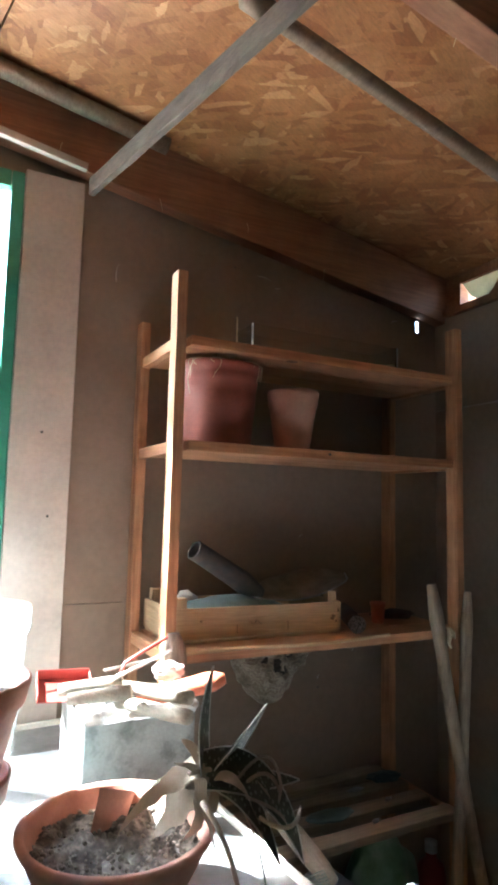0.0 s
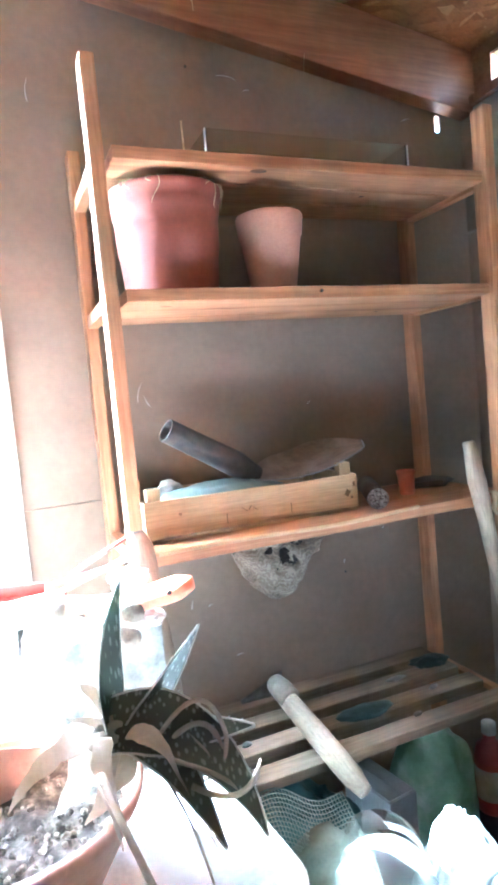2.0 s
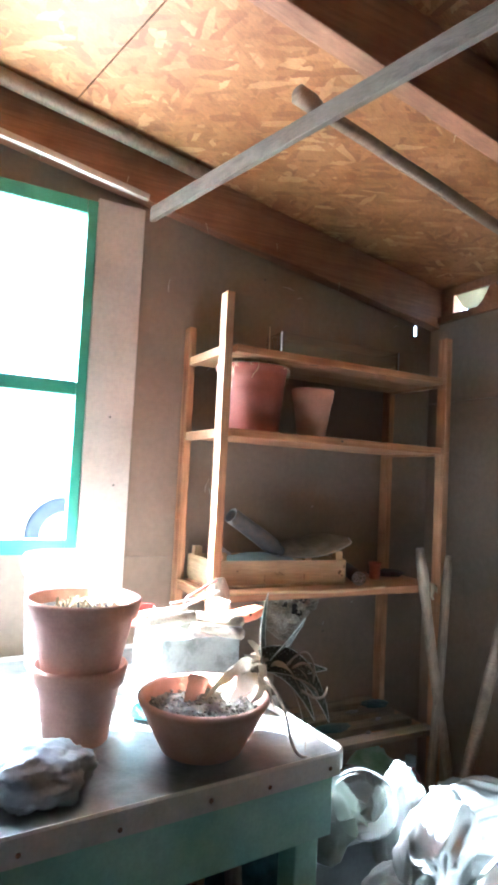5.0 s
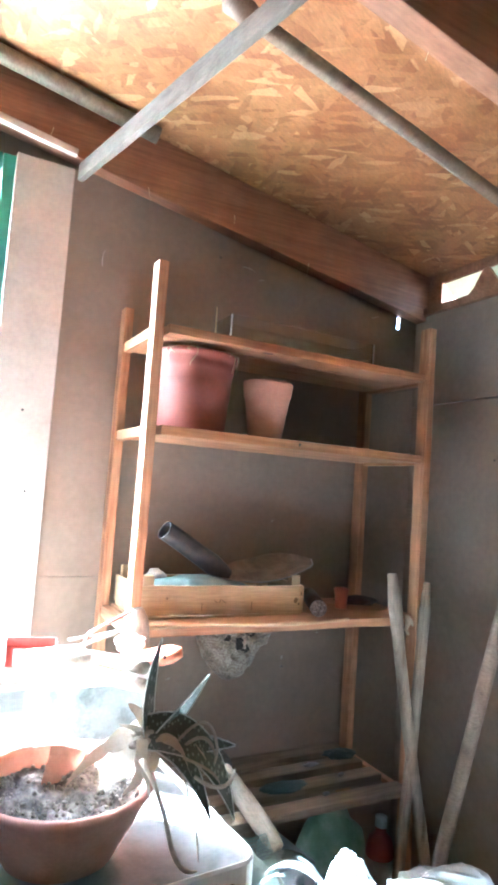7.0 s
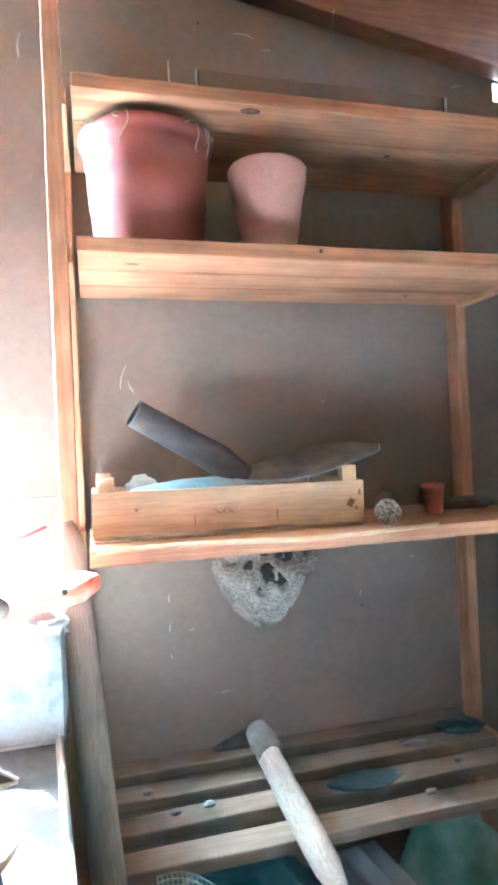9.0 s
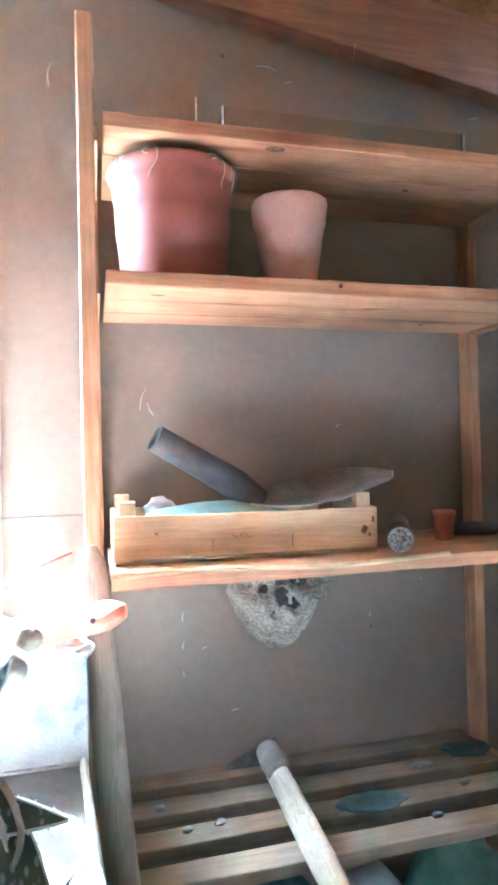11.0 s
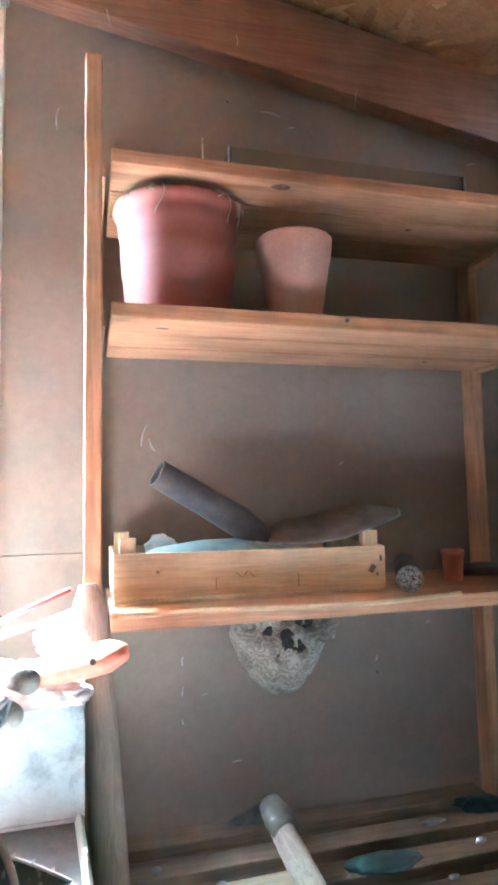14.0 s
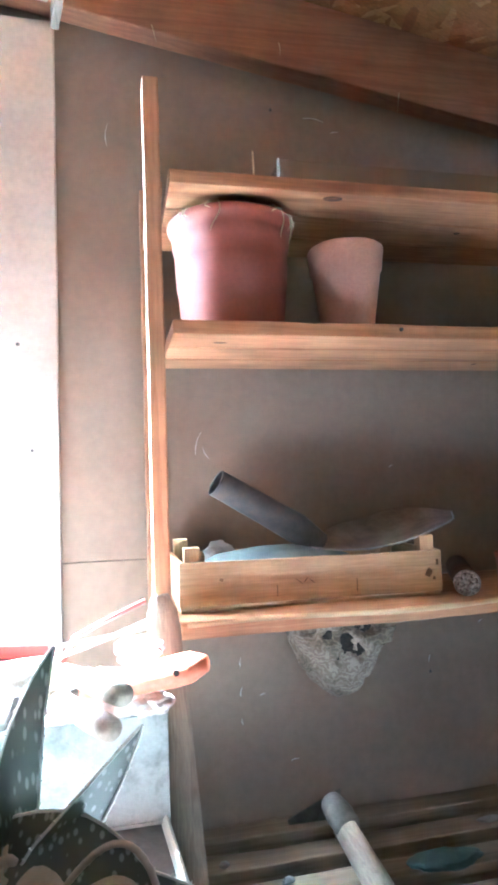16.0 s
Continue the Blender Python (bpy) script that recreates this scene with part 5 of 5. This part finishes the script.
for k, (x, z, l, a) in enumerate(((0.115, 1.22, 0.05, 1.3), (0.13, 1.20, 0.03, 2.0), (0.105, 1.62, 0.03, 0.4), (0.45, 1.93, 0.018, 0.2), (0.19, 0.76, 0.02, 1.5), (0.19, 0.70, 0.02, 1.4), (0.19, 0.64, 0.012, 1.7), (0.235, 0.69, 0.012, 0.3),
                                  (0.40, 1.955, 0.05, -0.1), (0.92, 1.90, 0.03, 0.3), (0.55, 1.16, 0.012, 0.6), (0.62, 0.73, 0.014, 1.2), (0.30, 0.55, 0.018, 0.1), (-0.06, 1.88, 0.05, 1.5), (0.75, 0.80, 0.010, 0.5))):
    c = Vector((x, WALL_Y - 0.0016, z))
    d = Vector((math.cos(a), 0, math.sin(a))) * l / 2
    n = Vector((-d.z, 0, d.x)) * 0.35
    bm = tube(bezier(c - d, c + n, c + d, 6), [0.0004, 0.0008, 0.0010, 0.0009, 0.0008, 0.0006, 0.0004], 5)
    solo("straw_wisp", bm, WHITE_CLOTH, c, "pale dry wisp stuck on the dusty wall", "straw", "wisps on the wall")
for k in range(13):
    x = -0.9 + 0.14 * k + 0.05 * math.sin(k * 3.3)
    y, z = (0.281, roof(x) - 0.10 - 0.02 * (k % 4)) if k % 2 else (-0.583, roof(x) - 0.14)
    bm = tube([(x, y, z), (x + 0.004 * math.sin(k), y - 0.004, z - 0.014), (x + 0.010 * math.sin(k * 2.1), y - 0.006, z - 0.032 - 0.008 * (k % 3))], [0.0008, 0.0007, 0.0004], 5)
    solo("hanging_wisp", bm, STRAW, (x, y, z), "pale cobweb wisp hanging from the rafter", "cobweb", "wisps on the rafters")
for k, (p, d) in enumerate((((0.422, -0.0035, 1.3835), (0, -1, 0)), ((-0.24, 0.306, 1.42), (0, -1, 0)), ((-0.215, 0.306, 1.21), (0, -1, 0)), ((0.30, 0.334, 1.97), (0, -1, 0)), ((0.62, 0.334, 0.70), (0, -1, 0)), ((1.109, -0.05, 1.40), (-1, 0, 0)))):
    p, d = Vector(p), Vector(d)
    solo("nail", tube([p + d * -0.004, p + d * 0.0005, p + d * 0.002], [0.002, 0.0036, 0.003], 10), STEEL, p, "small rusty nail head", "nail", "nail heads")

# ---- outside ----
GRAVEL = mottled("pale_gravel_yard", [(0.30, 0.27, 0.23), (0.40, 0.36, 0.31), (0.46, 0.42, 0.37)], 1.2, 30, 0.95, 0, 0.5, 0.01)
bm = bmesh.new()
GZ = 0.33
xs, ys = (-400.0, LEFT_X - 0.1, WALL_X + 0.1, 400.0), (-400.0, FRONT_Y - 0.1, WALL_Y + 0.095, 400.0)
gv = {(i, j): bm.verts.new((x, y, GZ)) for i, x in enumerate(xs) for j, y in enumerate(ys)}
for i in range(3):
    for j in range(3):
        if (i, j) != (1, 1):
            bm.faces.new((gv[i, j], gv[i + 1, j], gv[i + 1, j + 1], gv[i, j + 1]))
solo("ground", bm, GRAVEL, (0, 0, GZ), "pale sunlit gravel yard outside the shed", "ground", kind="structure")

WHITE_PAINT = mottled("white_car_paint", [(0.74, 0.74, 0.73), (0.78, 0.78, 0.77), (0.80, 0.80, 0.79)], 2, 40, 0.25, 0, 0.02)
DARK_GLASS = mottled("dark_car_glass", [(0.03, 0.04, 0.045), (0.04, 0.05, 0.055)], 2, 40, 0.08, 0, 0.0)
RUBBER = mottled("black_rubber", [(0.02, 0.02, 0.02), (0.035, 0.035, 0.035)], 8, 90, 0.8)
ALLOY = mottled("silver_alloy", [(0.55, 0.55, 0.56), (0.65, 0.65, 0.66)], 6, 60, 0.35, 0.8, 0.05)
GREY_TRIM = mottled("grey_plastic_trim", [(0.10, 0.105, 0.11), (0.15, 0.155, 0.16)], 6, 90, 0.6)
# Orange-red colour imitates a warm ground reflection low on the white doors.
REFLECTION_TRIM = mottled("orange_red_reflection", [(0.52, 0.14, 0.07), (0.58, 0.18, 0.09)], 4, 60, 0.35, 0, 0.02)
car = thing("car", (-0.9, 4.8, GZ), "white parked car with grey wheel arches seen through the window", "car")
CYN, CYF = 4.0, 5.7
# side outline of the body, from the rear bumper round to the front, in x and height over ground
low = [(-3.2, 0.30), (-3.25, 0.55), (-3.15, 0.92), (-2.6, 0.98), (-2.0, 1.02), (0.0, 1.04), (0.75, 1.00), (1.15, 0.86), (1.25, 0.55), (1.2, 0.30)]
cabin = [(-2.75, 0.99), (-2.35, 1.50), (-1.9, 1.58), (-0.9, 1.58), (-0.45, 1.50), (0.15, 1.04)]


def slab(outline, y0, y1, taper=0.0, bevel=0.04):
    b = bmesh.new()
    top = max(z for _, z in outline)
    bot = min(z for _, z in outline)
    a = [b.verts.new((x, y0 + taper * (z - bot) / (top - bot), GZ + z)) for x, z in outline]
    c = [b.verts.new((x, y1 - taper * (z - bot) / (top - bot), GZ + z)) for x, z in outline]
    b.faces.new(a)
    b.faces.new(c[::-1])
    for k in range(len(a)):
        b.faces.new((a[k], a[(k + 1) % len(a)], c[(k + 1) % len(a)], c[k]))
    if bevel:
        bmesh.ops.bevel(b, geom=b.edges[:], offset=bevel, segments=3, profile=0.6, affect="EDGES")
    return b


part("body", slab(low, CYN, CYF, 0.03), WHITE_PAINT, car, smooth=True)
part("cabin", slab(cabin, CYN + 0.10, CYF - 0.10, 0.14), WHITE_PAINT, car, smooth=True)
for x0, x1 in ((-2.2, -1.35), (-1.25, -0.5)):
    part("side_window", box((x0, CYN + 0.115, GZ + 1.08), (x1, CYN + 0.15, GZ + 1.46), 0.02, m=None), DARK_GLASS, car)
for x0, x1 in ((-2.15, -1.30), (-1.28, -0.10)):
    d = part("door", box((x0, CYN - 0.012, GZ + 0.42), (x1, CYN + 0.05, GZ + 1.0), 0.02, 3), WHITE_PAINT, car)
    part("door_handle", box((x1 - 0.24, CYN - 0.045, GZ + 0.83), (x1 - 0.06, CYN - 0.014, GZ + 0.865), 0.012, 3), GREY_TRIM, d, "dark grip handle")
    part("reflection_band", box((x0 + 0.03, CYN - 0.022, GZ + 0.43), (x1 - 0.03, CYN - 0.0125, GZ + 0.56), 0.004), REFLECTION_TRIM, d, "orange-red band painted as a reflection low on the door")
part("sill", box((-2.2, CYN - 0.02, GZ + 0.27), (-0.05, CYN + 0.1, GZ + 0.405), 0.02, 3), GREY_TRIM, car, "grey plastic sill")
part("mirror", box((-0.34, CYN - 0.17, GZ + 1.02), (-0.22, CYN + 0.0, GZ + 1.15), 0.03, 3), GREY_TRIM, car, "dark wing mirror")
for wx in (0.42, -2.62):
    bm = bmesh.new()
    for r0, r1, y0, y1 in ((0.355, 0.41, CYN - 0.03, CYN + 0.06),):
        n = 28
        ring = [[bm.verts.new((wx + r * math.cos(math.pi * (k / n * 1.16 - 0.08)), y, GZ + 0.34 + r * math.sin(math.pi * (k / n * 1.16 - 0.08)))) for k in range(n + 1)] for r, y in ((r0, y0), (r1, y0), (r1, y1), (r0, y1))]
        for a, b in zip(ring, ring[1:] + ring[:1]):
            for k in range(n):
                bm.faces.new((a[k], a[k + 1], b[k + 1], b[k]))
    part("wheel_arch", bm, GREY_TRIM, car, "grey plastic wheel arch", smooth=True)
    for side, yy in ((1, CYN - 0.02), (-1, CYF + 0.02 - 0.2)):
        prof = [(0.215, 0.0), (0.225, -0.008), (0.30, -0.012), (0.33, 0.0), (0.34, 0.03), (0.34, 0.17), (0.33, 0.20), (0.215, 0.20)]
        bm = lathe(prof, (0, 0, 0), 48)
        bm.transform(Matrix.Translation((wx, yy, GZ + 0.34)) @ Matrix.Rotation(-math.pi / 2, 4, "X"))
        tyre = part("wheel", bm, RUBBER, car, "black tyre", smooth=True)
        bm = lathe([(0.214, 0.0), (0.205, 0.012), (0.195, 0.03), (0.19, 0.15), (0.21, 0.19)], (0, 0, 0), 40)
        lathe([(0, 0.012), (0.05, 0.012), (0.055, 0.03), (0.05, 0.08), (0, 0.08)], (0, 0, 0), 24, bm=bm)
        for k in range(5):
            a = k * math.tau / 5 + 0.3
            for da in (-0.16, 0.16):
                beam((0.045 * math.cos(a), 0.045 * math.sin(a), 0.02), (0.205 * math.cos(a + da), 0.205 * math.sin(a + da), 0.016), 0.02, 0.02, 0.003, bm=bm)
        bm.transform(Matrix.Translation((wx, yy, GZ + 0.34)) @ Matrix.Rotation(-math.pi / 2, 4, "X"))
        part("rim", bm, ALLOY, tyre, "silver spoked alloy rim")
